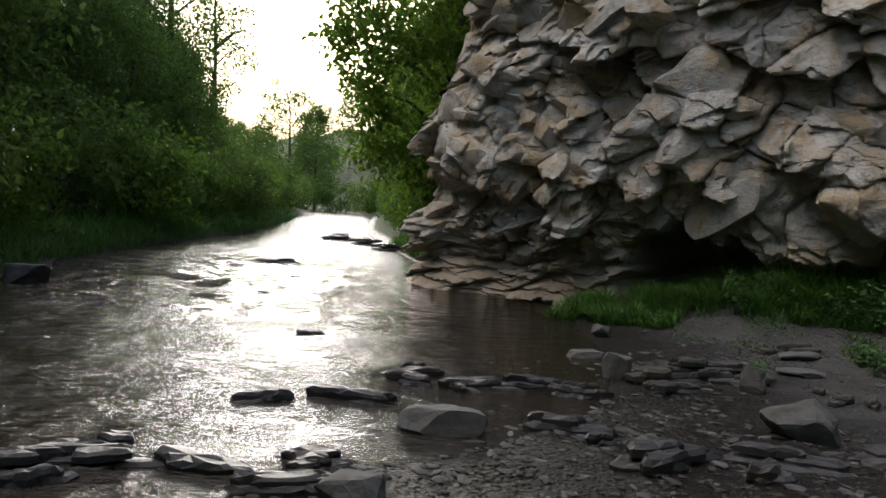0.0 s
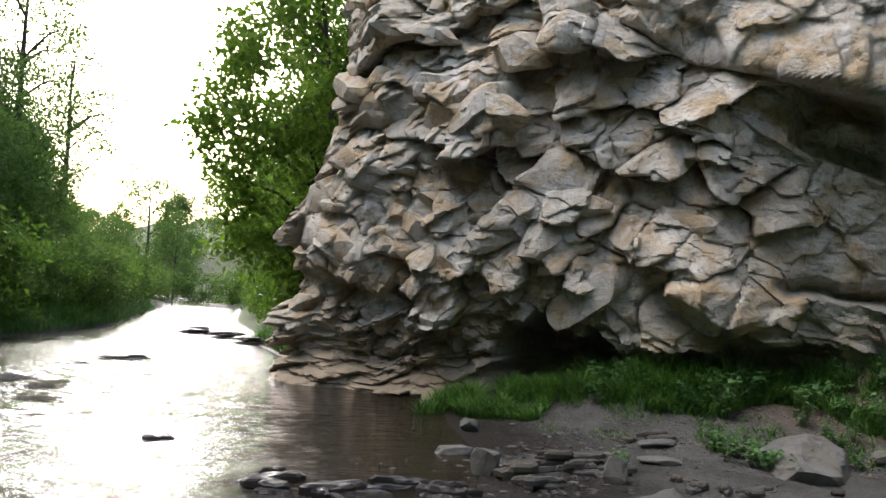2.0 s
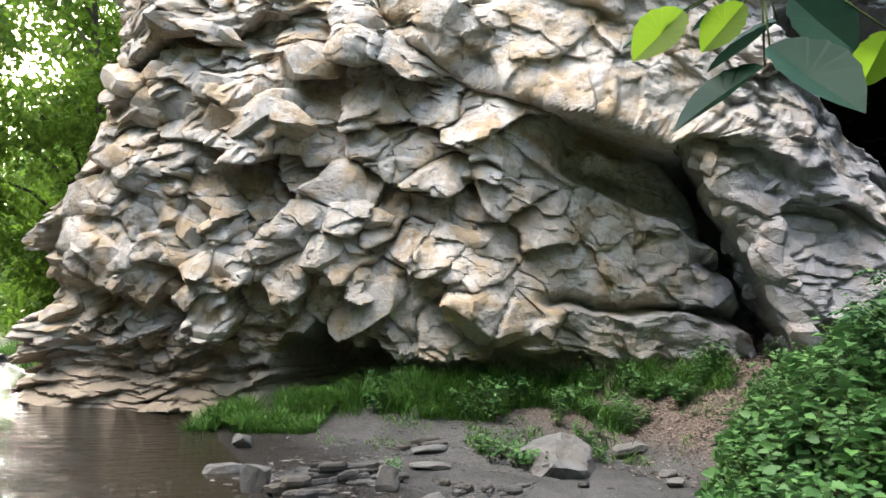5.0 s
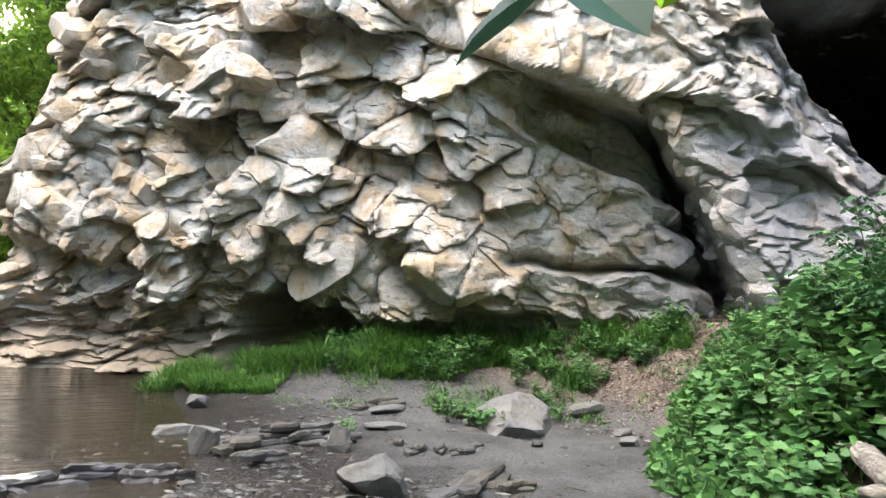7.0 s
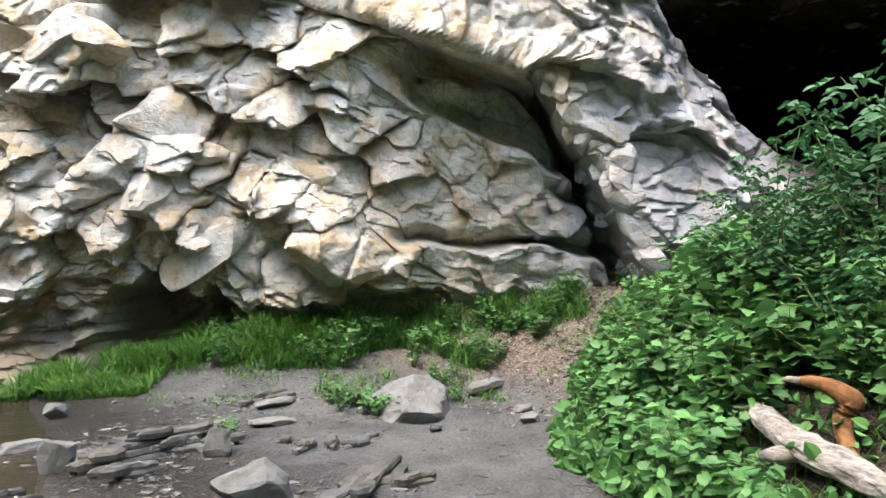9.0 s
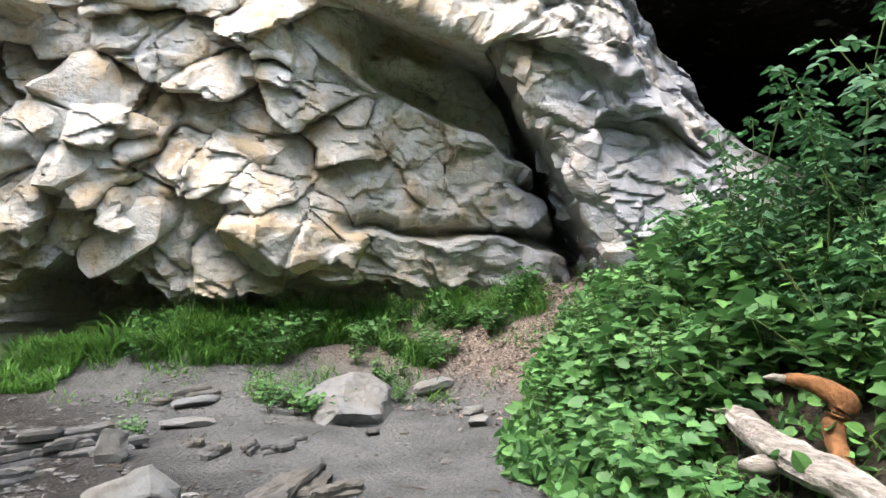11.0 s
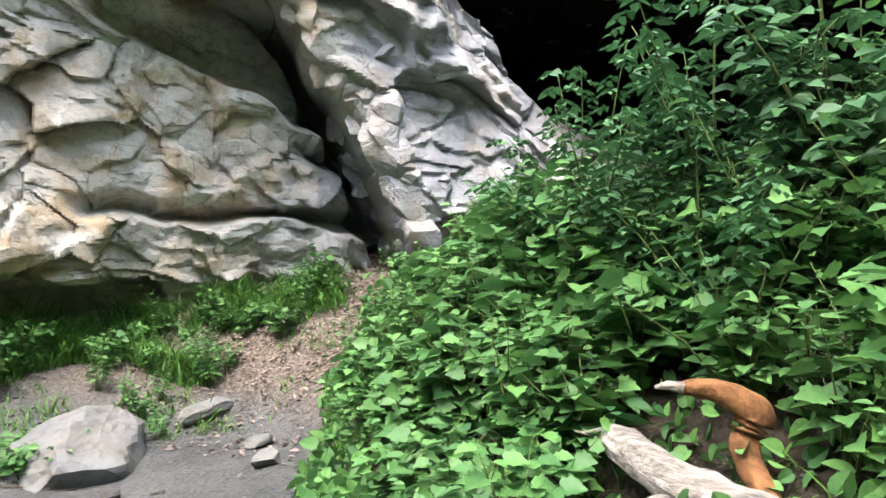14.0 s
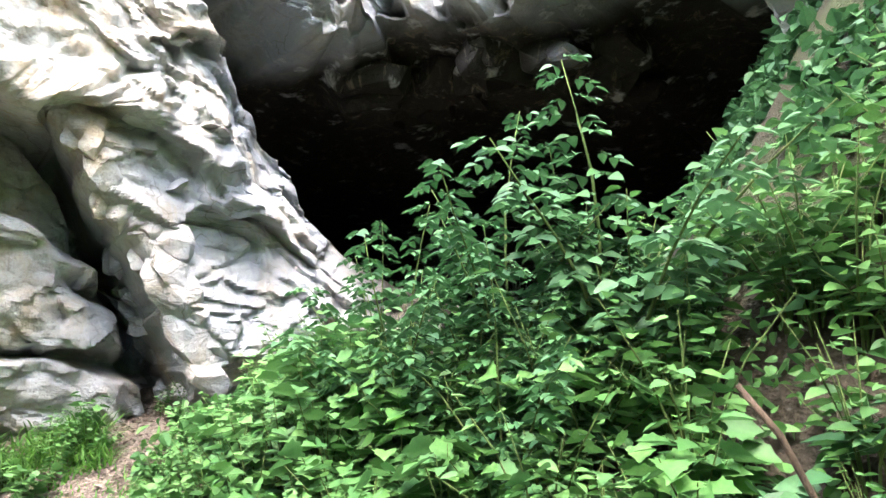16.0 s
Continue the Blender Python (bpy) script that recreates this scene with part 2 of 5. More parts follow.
M_GROUND = ground_material()
M_WATER = water_material()
M_LEAF = leaf_material("herb_leaf", (0.036, 0.115, 0.036), (0.13, 0.285, 0.075), 0.28)
M_LEAF2 = leaf_material("shrub_leaf", (0.022, 0.08, 0.03), (0.075, 0.185, 0.066), 0.25)
# Same hazel leaf twice: backlight and shade are mixed into the base colours.
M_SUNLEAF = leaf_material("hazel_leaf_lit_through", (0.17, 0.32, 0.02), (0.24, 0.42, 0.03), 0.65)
M_HAZEL_SHADED = leaf_material("hazel_leaf_shaded", (0.016, 0.06, 0.036), (0.028, 0.09, 0.055), 0.12)
M_TREE = leaf_material("alder_leaf", (0.045, 0.11, 0.014), (0.16, 0.29, 0.03), 0.6)
M_WOOD = leaf_material("woodland_leaf", (0.04, 0.10, 0.02), (0.16, 0.265, 0.05), 0.5)
M_GRASS = leaf_material("grass_blade", (0.025, 0.09, 0.016), (0.13, 0.29, 0.05), 0.4)
M_DRY = leaf_material("dry_leaf_litter", (0.085, 0.068, 0.054), (0.29, 0.235, 0.19), 0.1)
M_BARK = bark_material("dark_bark", (0.035, 0.03, 0.025), (0.10, 0.085, 0.07))
M_STEM = bark_material("green_stem", (0.05, 0.09, 0.025), (0.11, 0.14, 0.05))
M_DEAD = bark_material("bleached_driftwood", (0.11, 0.095, 0.08), (0.36, 0.335, 0.30), (14, 1.6, 14))
M_ORANGE = bark_material("orange_rotten_wood", (0.075, 0.035, 0.016), (0.27, 0.13, 0.055), (2.5, 2.5, 2.5))
M_STICK = bark_material("brown_dead_wood", (0.04, 0.03, 0.022), (0.11, 0.08, 0.058))


# ---- building helpers ----
def mesh_object(name, verts, faces, material, smooth=False):
    me = bpy.data.meshes.new(name)
    me.from_pydata([tuple(v) for v in verts], [], faces) if not isinstance(verts, np.ndarray) else me.from_pydata(verts.tolist(), [], faces if isinstance(faces, list) else faces.tolist())
    me.materials.append(material)
    if smooth:
        me.shade_smooth()
    return new(name, me)


def child(ob, parent, label=""):
    ob.parent = parent
    return tagged(ob, label)


def sstep(a, b, x):
    t = np.clip((x - a) / (b - a), 0, 1)
    return t * t * (3 - 2 * t)


def value_noise(x, y, seed):
    """Smooth noise in -1..1 on arrays."""
    xi, yi = np.floor(x).astype(np.int64), np.floor(y).astype(np.int64)
    fx, fy = x - xi, y - yi
    fx, fy = fx * fx * (3 - 2 * fx), fy * fy * (3 - 2 * fy)

    def h(a, b):
        n = (a * 374761393 + b * 668265263 + seed * 974634777) & 0x7FFFFFFF
        n = ((n ^ (n >> 13)) * 1274126177) & 0x7FFFFFFF
        return ((n ^ (n >> 16)) & 0xFFFF) / 32767.5 - 1

    return (h(xi, yi) * (1 - fx) + h(xi + 1, yi) * fx) * (1 - fy) + (h(xi, yi + 1) * (1 - fx) + h(xi + 1, yi + 1) * fx) * fy


def fractal(x, y, seed, octaves=4):
    return sum(value_noise(x * 2**o, y * 2**o, seed + o) * 0.5**o for o in range(octaves))


def blocks(x, y, seed, edge=14.0, tilt=0.55, overhang=0.5, crack=0.0):
    """Broken rock: each cell a tilted facet that juts further out at its foot, with a step or a crack to its neighbours. In cell sizes."""
    xi, yi = np.floor(x), np.floor(y)

    def h(a, b, k):
        n = (a.astype(np.int64) * 374761393 + b.astype(np.int64) * 668265263 + (seed * 31 + k) * 974634777) & 0x7FFFFFFF
        n = ((n ^ (n >> 13)) * 1274126177) & 0x7FFFFFFF
        return ((n ^ (n >> 16)) & 0xFFFF) / 65535.0

    ds, hs = [], []
    for dx in (-1, 0, 1):
        for dy in (-1, 0, 1):
            a, b = xi + dx, yi + dy
            px, py = x - (a + 0.05 + 0.9 * h(a, b, 1)), y - (b + 0.05 + 0.9 * h(a, b, 2))
            # Each cell measures distance along its own skewed axes, so that the blocks differ in shape.
            t = (h(a, b, 6) - 0.5) * 2.2
            q = 0.65 + 0.7 * h(a, b, 7)
            ds.append(np.abs(px * np.cos(t) + py * np.sin(t)) * q + np.abs(py * np.cos(t) - px * np.sin(t)) / q)
            g = 2 * math.pi * h(a, b, 4)
            m = tilt * (0.4 + h(a, b, 5))
            hs.append((h(a, b, 3) - 0.5) * 1.15 + m * np.cos(g) * px + (m * np.sin(g) - overhang) * py)
    ds, hs = np.array(ds), np.array(hs)
    near = np.sort(ds, 0)
    w = np.exp(-edge * (ds - near[0]))
    return (w * hs).sum(0) / w.sum(0) - crack * np.exp(-(near[1] - near[0]) * 12)


def tube(points, radii, seg=8):
    """Verts and faces of a tapered limb along points."""
    pts = [Vector(p) for p in points]
    verts, faces = [], []
    for i, (p, r) in enumerate(zip(pts, radii)):
        d = (pts[min(i + 1, len(pts) - 1)] - pts[max(i - 1, 0)]).normalized()
        a = d.orthogonal().normalized()
        if abs(d.z) < 0.9:
            a = d.cross(Vector((0, 0, 1))).normalized()
        b = d.cross(a)
        for k in range(seg):
            t = 2 * math.pi * k / seg
            verts.append(tuple(p + (a * math.cos(t) + b * math.sin(t)) * r))
        if i:
            o = (i - 1) * seg
            faces += [(o + k, o + (k + 1) % seg, o + seg + (k + 1) % seg, o + seg + k) for k in range(seg)]
    verts += [tuple(pts[0]), tuple(pts[-1])]
    n, last = len(verts), (len(pts) - 1) * seg
    faces += [(n - 2, (k + 1) % seg, k) for k in range(seg)]
    faces += [(n - 1, last + k, last + (k + 1) % seg) for k in range(seg)]
    return verts, faces


def gnarled(points, radii, seg, seed, groove=0.16, lump=0.12, per=6):
    """A tube with grooves along its length and lumps across it, like weathered wood."""
    pts = [Vector(p) for p in points]
    fine_p, fine_r = [], []
    for i in range(len(pts) - 1):
        for k in range(per):
            t = k / per
            a, b, c, d = pts[max(i - 1, 0)], pts[i], pts[i + 1], pts[min(i + 2, len(pts) - 1)]
            fine_p.append(0.5 * (2 * b + (c - a) * t + (2 * a - 5 * b + 4 * c - d) * t * t + (3 * b - a - 3 * c + d) * t**3))
            fine_r.append(radii[i] * (1 - t) + radii[i + 1] * t)
    fine_p.append(pts[-1])
    fine_r.append(radii[-1])
    verts, faces = tube(fine_p, fine_r, seg)
    for i in range(len(fine_p)):
        for k in range(seg):
            v, mid = Vector(verts[i * seg + k]), fine_p[i]
            q = 1 + groove * noise.noise(Vector((k * 0.9, i * 0.12, seed))) + groove * 0.6 * noise.noise(Vector((k * 2.1, i * 0.3, seed + 5))) + lump * noise.noise(Vector((i * 0.35, k * 0.25, seed + 9)))
            verts[i * seg + k] = tuple(mid + (v - mid) * q)
    return verts, faces


def joined(pieces):
    verts, faces = [], []
    for v, f in pieces:
        o = len(verts)
        verts += v
        faces += [tuple(i + o for i in face) for face in f]
    return verts, faces


OVATE = np.array([(0, 0), (0.18, 0.22), (0.42, 0.31), (0.74, 0.19), (1.0, 0.0), (0.74, -0.19), (0.42, -0.31), (0.18, -0.22)])
LOBED = np.array([(0, 0), (-0.10, 0.20), (0.02, 0.42), (0.22, 0.37), (0.34, 0.54), (0.50, 0.38), (0.64, 0.38), (0.74, 0.20), (1.0, 0.0), (0.74, -0.20), (0.64, -0.38), (0.50, -0.38), (0.34, -0.54), (0.22, -0.37), (0.02, -0.42), (-0.10, -0.20)])
ROUND = np.array([(0, 0), (-0.06, 0.2), (0.12, 0.38), (0.36, 0.41), (0.62, 0.33), (0.84, 0.16), (1.0, 0.0), (0.84, -0.16), (0.62, -0.33), (0.36, -0.41), (0.12, -0.38), (-0.06, -0.2)])
SIMPLE = np.array([(0, 0), (0.42, 0.26), (1.0, 0.0), (0.42, -0.26)])


def leaves(centres, axes, normals, lengths, shape, fold=0.18, droop=0.15):
    """One array of leaves, each folded along its midrib and drooping to its tip. Returns verts, faces."""
    c, a, n = (np.asarray(v, float) for v in (centres, axes, normals))
    a = a / np.linalg.norm(a, axis=1, keepdims=True)
    n = n - (n * a).sum(1, keepdims=True) * a
    n = n / (np.linalg.norm(n, axis=1, keepdims=True) + 1e-9)
    b = np.cross(n, a)
    size = np.asarray(lengths)[:, None, None]
    u, v = shape[:, 0][None, :, None], shape[:, 1][None, :, None]
    verts = c[:, None] + size * (a[:, None] * u + b[:, None] * v + n[:, None] * (np.abs(v) * 2 * fold - u * u * droop))
    k, m = len(shape), len(c)
    tip = int(np.argmax(shape[:, 0]))
    one = [(0, *range(i, i + 2)) for i in range(1, k - 1)]
    if k > 4:
        # Broad outlines fan out from a point on the midrib.
        hub = c[:, None] + size * (a[:, None] * 0.42 - n[:, None] * (0.06 + 0.18 * droop))
        verts = np.concatenate([verts, hub], 1)
        one = [(k, i, (i + 1) % k) for i in range(k)]
        k += 1
    base = (np.arange(m) * k)[:, None, None]
    return verts.reshape(-1, 3), (base + np.array(one)[None]).reshape(-1, 3)


def random_units(rng, n, up=0.0):
    v = rng.normal(size=(n, 3))
    v[:, 2] += up
    return v / np.linalg.norm(v, axis=1, keepdims=True)


# ---- the lie of the land ----
Y_SHORE = (-60, 0, 3, 4.1, 4.5, 4.9, 6, 7.7, 9.7, 11, 13, 14.7, 17.3, 22.4, 32.4, 57.7, 90, 160)
X_SHORE = (-3, -1.7, -1.6, -0.9, -0.3, 0.3, 1.25, 1.75, 1.8, 2.1, 2.4, -0.3, -0.35, -1.4, -3.1, -4.8, -14, -60)
Y_LEFT = (-60, 5, 10.8, 14.1, 18.8, 27, 56, 90, 160)
X_LEFT = (-7, -6.3, -6.24, -6.7, -6.8, -6.2, -9.6, -22, -70)


def ground_z(x, y):
    x, y = np.asarray(x, float), np.asarray(y, float)
    d = x - np.interp(y, Y_SHORE, X_SHORE)
    e = np.interp(y, Y_LEFT, X_LEFT) - x
    right = np.where(d < 0, np.maximum(-0.4, 0.16 * d), 0.03 * (1 - np.exp(-np.maximum(d, 0) / 0.6)) + 0.018 * np.clip(d, 0, 4))
    far_right = sstep(15.5, 18, y) * (0.25 * sstep(0, 1.0, d) + 0.55 * np.maximum(0, d - 1.2))
    left = 0.35 * sstep(0, 0.9, e) + 0.10 * np.maximum(0, e) + 0.9 * np.maximum(0, e - 5.0) - 0.4 * sstep(0.3, -0.6, e)
    z = np.where(e > -1.5, np.maximum(left, -0.4), right + np.minimum(far_right, 14))
    # The bank climbs to the cave on the right, and steeply beyond it.
    u = np.maximum(0, x - np.interp(y, (-6, 0, 3, 4, 6.5, 8, 9.5, 14), (3.2, 4.2, 4.7, 4.75, 6.1, 6.6, 6.4, 7.5)))
    z = z + np.where(y < 15, 2.4 * (1 - np.exp(-0.31 * u)), 0)
    z = z + np.where(y < 15, 1.9 * np.log1p(np.exp(np.clip((2.3 - y) * 2, -40, 40))) / 2 * sstep(4.5, 8.0, x), 0)
    # Foot of the cliff: a low grassy shelf.
    w = (x - 1.2) * 0.547 + (y - 12.6) * 0.837
    shelf = sstep(-2.6, -0.2, w) * sstep(1.6, 4.4, x) * sstep(15, 13, y)
    z = z + 0.45 * shelf * sstep(9.5, 6.5, x)
    z = z + 0.035 * fractal(x * 0.9, y * 0.9, 7) * sstep(0.05, 0.5, np.abs(z) + 0.15 * (d > 0.4)) + 0.017 * fractal(x * 4, y * 4, 9, 3) * sstep(0.1, 0.8, d) * sstep(40, 20, np.abs(y))
    return np.minimum(z, 26 + 2 * fractal(x * 0.05, y * 0.05, 3))


def spread(lo, hi, step, reach, growth=1.16):
    core = list(np.arange(lo, hi + 1e-6, step))
    a, s = hi, step
    while a < reach:
        s *= growth
        a += s
        core.append(a)
    a, s = lo, step
    while a > -reach:
        s *= growth
        a -= s
        core.insert(0, a)
    return np.array(core)


def grid_faces(rows, cols):
    i = np.arange(rows * cols).reshape(rows, cols)
    return np.stack([i[:-1, :-1], i[:-1, 1:], i[1:, 1:], i[1:, :-1]], -1).reshape(-1, 4)


gx, gy = spread(-2.5, 10.5, 0.07, 3000), spread(-0.5, 14.0, 0.07, 3000)
GX, GY = np.meshgrid(gx, gy)
ground = mesh_object("ground", np.stack([GX, GY, ground_z(GX, GY)], -1).reshape(-1, 3), grid_faces(*GX.shape), M_GROUND, True)
tagged(ground, "grey silt and gravel river bank climbing to leaf-strewn earth", "ground", kind="structure")

wx, wy = spread(-7.5, 3.2, 0.06, 90, 1.3), spread(2, 19, 0.055, 170, 1.12)
WX, WY = np.meshgrid(wx, wy)
RAPID = sstep(7.5, 10.0, WY) * sstep(17.0, 13.5, WY) * sstep(-0.8, -2.6, WX)
WZ = (0.05 * RAPID * fractal(WX * 1.1 + 0.3 * WY, WY * 2.4, 24, 4) + 0.010 * fractal(WX * 1.8 + 0.2 * WY, WY * 3.6, 25, 3) * sstep(1.0, -0.4, WX + 0.11 * WY)) + 0.012 * fractal(WX * 1.1, WY * 1.7, 21, 3) * sstep(1.8, 0.2, WX + 0.11 * WY)
keep = np.array(grid_faces(*WX.shape))
cx, cy = WX.reshape(-1)[keep].mean(1), WY.reshape(-1)[keep].mean(1)
inside = (cx < np.interp(cy, Y_SHORE, X_SHORE) + 1.5) & (cx > np.interp(cy, Y_LEFT, X_LEFT) - 2.5) & (cy > -60)
water = mesh_object("water", np.stack([WX, WY, WZ], -1).reshape(-1, 3), keep[inside], M_WATER, True)
tagged(water, "shallow murky brown river with rippled bright surface", "water", kind="structure")


# ---- the cliff ----
# The great blocks that make up the face, bed by bed: metres along it, height of the middle, how far it juts.
FOOT_BED = [(0.5, 1.1, -0.1), (1.9, 1.0, -0.02), (1.2, 0.8, -0.12), (0.2, 0.65, -0.05), (-0.6, 0.9, 0.0), (0.41, 1.49, -0.05), (-0.19, 1.49, 0.1), (4.76, 1.51, 0.3), (3.7, 1.57, 0.1), (1.92, 1.6, -0.02), (-1.12, 1.62, 0.26), (1.19, 1.68, 0.36), (5.73, 1.79, 0.28), (4.03, 1.82, 0.06), (5.21, 1.88, 0.32), (2.82, 2.0, 0.1), (0.3, 2.06, 0.2), (2.27, 2.13, 0.3), (3.47, 2.15, 0.22), (1.31, 2.26, 0.3), (4.95, 2.35, 0.2), (-0.45, 2.51, 0.22), (3.1, 2.52, 0.34), (0.49, 2.54, 0.25), (4.52, 2.7, 0.2), (5.17, 2.72, 0.05), (-1.0, 2.74, 0.1), (2.13, 2.79, 0.3), (3.94, 2.81, 0.05), (1.27, 2.88, 0.22)]
MIDDLE_BED = [(-0.01, 2.91, 0.08), (3.66, 2.99, 0.12), (0.75, 3.05, 0.0), (0.34, 3.08, 0.08), (1.89, 3.09, -0.15), (5.82, 3.15, 0.1), (4.79, 3.16, -0.05), (4.39, 3.19, -0.02), (3.17, 3.28, 0.32), (1.85, 3.36, -0.22), (-0.8, 3.37, 0.1), (0.4, 3.39, 0.05), (0.79, 3.46, -0.02), (2.73, 3.49, 0.08), (5.44, 3.53, 0.18), (4.49, 3.63, 0.22), (2.45, 3.71, -0.05), (-1.23, 3.78, 0.05), (0.4, 3.81, 0.1), (-0.37, 3.91, 0.12), (2.59, 4.04, 0.2), (4.15, 4.05, 0.05), (5.53, 4.06, 0.12), (5.0, 1.0, 0.0), (5.9, 1.15, 0.06), (6.9, 1.3, 0.1), (7.7, 1.5, 0.05), (6.9, 3.3, 0.05), (7.3, 2.7, 0.1), (6.3, 2.5, 0.0)]
UPPER_BED = [(3.59, 4.3, 0.1), (0.17, 4.32, -0.16), (1.76, 4.34, 0.42), (0.79, 4.52, 0.1), (4.95, 4.54, 0.3), (-0.85, 4.67, 0.02), (3.41, 4.69, 0.3), (0.31, 4.72, 0.0), (2.62, 4.8, -0.2), (4.18, 4.9, 0.12), (1.45, 4.98, 0.12), (-0.25, 5.12, 0.08), (0.64, 5.24, 0.0), (1.3, 5.45, -0.05), (4.01, 5.63, 0.3), (-0.45, 5.76, 0.16), (2.2, 5.79, 0.05), (3.11, 5.89, 0.5), (1.62, 5.93, -0.22), (0.72, 6.11, 0.2), (1.33, 6.31, 0.15), (-0.98, 6.46, 0.05), (2.3, 6.55, 0.3), (3.58, 6.55, 0.2)]


def great_blocks(x, z, beds, seed, crack=0.12):
    """Big angular blocks round the given middles: each a tilted face that juts furthest at its foot and breaks off to its neighbours."""
    r = random.Random(seed)
    near = np.full(x.shape, 9.0)
    second, height = near.copy(), np.zeros(x.shape)
    for bx, bz, jut in beds:
        t, q = r.uniform(-0.55, 0.55), r.uniform(0.72, 1.0)
        px, pz = x - bx, z - bz
        d = np.abs(px * math.cos(t) + pz * math.sin(t)) * q + np.abs(pz * math.cos(t) - px * math.sin(t)) / q
        h = np.clip(jut - r.uniform(0.1, 0.6) * pz + r.uniform(-0.5, 0.3) * px, jut - 0.22, jut + 0.24)
        closer = d < near
        second = np.where(closer, near, np.minimum(second, d))
        height = np.where(closer, h, height)
        near = np.where(closer, d, near)
    return height - crack * np.exp(-(second - near) * 14)


def cliff():
    """A sheet along the river: broken limestone, undercut at its foot, a leaning buttress that closes a fissure, and a cave."""
    s = np.concatenate([np.arange(-11, -3, 0.12), np.arange(-3, 11.9, 0.025), np.arange(11.9, 20, 0.09)])
    turn = np.interp(s, (-11, -4, -1.9, -0.9, 10.9, 12.4, 15.5, 20), (-120, -112, -88, -33.2, -33.2, -95, -122, -150))
    step = np.gradient(s)
    X, Y = np.cumsum(np.cos(np.radians(turn)) * step), np.cumsum(np.sin(np.radians(turn)) * step)
    i0 = int(np.argmin(np.abs(s)))
    X, Y = X - X[i0] + 1.2, Y - Y[i0] + 12.6
    nx, ny = np.sin(np.radians(turn)), -np.cos(np.radians(turn))
    z = np.concatenate([np.arange(-0.5, 7.6, 0.025), np.arange(7.6, 11.2, 0.12)])
    S, Z = np.meshgrid(s, z)
    wob = 0.12 * fractal(S * 1.1, Z * 1.1, 5, 3)
    # Profile: toe in the water, undercut, belly, slow overhang.
    off = np.interp(Z, (-0.5, 0.0, 0.3, 0.55, 0.9, 1.25, 2.0, 3.2, 4.6, 6.4, 8, 11.2), (0.75, 0.15, -0.08, -0.22, -0.15, 0.08, 0.40, 0.5, 0.48, 0.40, 0.15, -0.7))
    off += 0.25 * fractal(S * 0.45 + 3, Z * 0.5, 11, 2)
    rough = sstep(7.2, 4.6, S)
    # Upper-left corner leans away.
    off -= 0.75 * sstep(0.3, -1.4, S) * sstep(2.0, 4.6, Z)
    # The buttress and the brow over the wall stand proud of a line that falls to the right.
    lip = np.interp(Z, (0, 1.3, 2.4, 3.26, 3.9, 4.3, 4.55, 4.9, 5.4, 6.2, 7.0, 11), (10.15, 10.05, 9.5, 9.05, 8.7, 8.3, 7.5, 6.1, 4.6, 3.6, 3.1, 2.8))
    side = (S - lip + 0.7 * wob) * np.where(Z > 4.4, 0.42, 0.9)
    proud = 1 / (1 + np.exp(-np.clip(side / 0.035, -40, 40)))
    behind = 1 - proud
    wall_in = 0.6 * sstep(8.4, 9.9, S) * sstep(4.6, 3.4, Z) + 0.45 * sstep(4.8, 7.2, S)
    off -= behind * wall_in
    off += proud * np.interp(S, (3, 5, 7, 8.5, 10.8, 12.4), (0.25, 0.42, 0.55, 0.5, 0.3, 0.0)) * sstep(-0.05, 0.06, side)
    off -= proud * sstep(3.4, 1.2, Z) * 0.35 * sstep(9.0, 10.5, S)
    # The buttress rounds off towards the mouth of the cave.
    edge = np.interp(Z, (0, 2.8, 3.3, 4.0, 4.7, 5.1, 6.0, 7), (12.7, 12.35, 11.85, 11.0, 10.25, 9.6, 9.1, 8.9)) + 1.3 * wob
    off -= 0.75 * sstep(-1.5, 0.1, S - edge) * sstep(9.2, 10.2, S) * sstep(5.6, 4.6, Z)
    # Fissure, arch hollow, side notch.
    off -= behind * 1.1 * sstep(-0.66 - 0.045 * (2.4 - Z), -0.36, side) * sstep(4.5, 3.9, Z)
    off -= behind * 0.6 * sstep(0.0, 0.25, (Z - 3.85) + 0.42 * (S - 6.3) + wob) * (1 - 0.8 * np.exp(-(((S - 6.75) / 0.35) ** 2 + ((Z - 4.25) / 0.16) ** 2))) * sstep(6.0, 6.3, S + wob) * sstep(0.02, -0.2, side)
    off -= 0.5 * np.exp(-(((S - 8.6) / 0.30) ** 2 + ((Z - 2.66 + 0.25 * (S - 8.6)) / 0.10) ** 2))
    # Low cave at the foot, ledges with shadowed undersides.
    teeth = 0.20 * blocks(S / 0.5, Z * 0 + 0.5, 14, 30, 0.6, 0.0)
    roof = np.interp(S, (1.9, 2.3, 2.7, 3.1, 3.5, 3.9, 4.3, 4.6), (0.9, 1.35, 1.66, 1.6, 1.3, 1.12, 0.95, 0.4))
    cave = sstep(0.0, 0.10, roof - Z + 0.6 * wob + teeth) * sstep(1.9, 2.5, S + wob) * sstep(4.9, 4.4, S)
    off -= 1.7 * cave - 0.95 * cave * np.exp(-(((S - 3.35) / 0.3) ** 2 + ((Z - 1.25) / 0.22) ** 2))
    shelf_line = Z - (1.72 - 0.23 * S + 0.5 * wob)
    off += 0.30 * sstep(2.5, 1.8, S) * sstep(1.6, 1.1, Z)
    off -= 0.16 * sstep(2.6, 2.2, S) * sstep(0.04, -0.05, shelf_line) * sstep(-1.1, -0.5, shelf_line)
    under = Z - (1.62 - 0.32 * (S - 5.2) + 0.15 * np.sin(S * 3))
    ledge = sstep(4.2, 4.7, S) * sstep(6.6, 6.0, S)
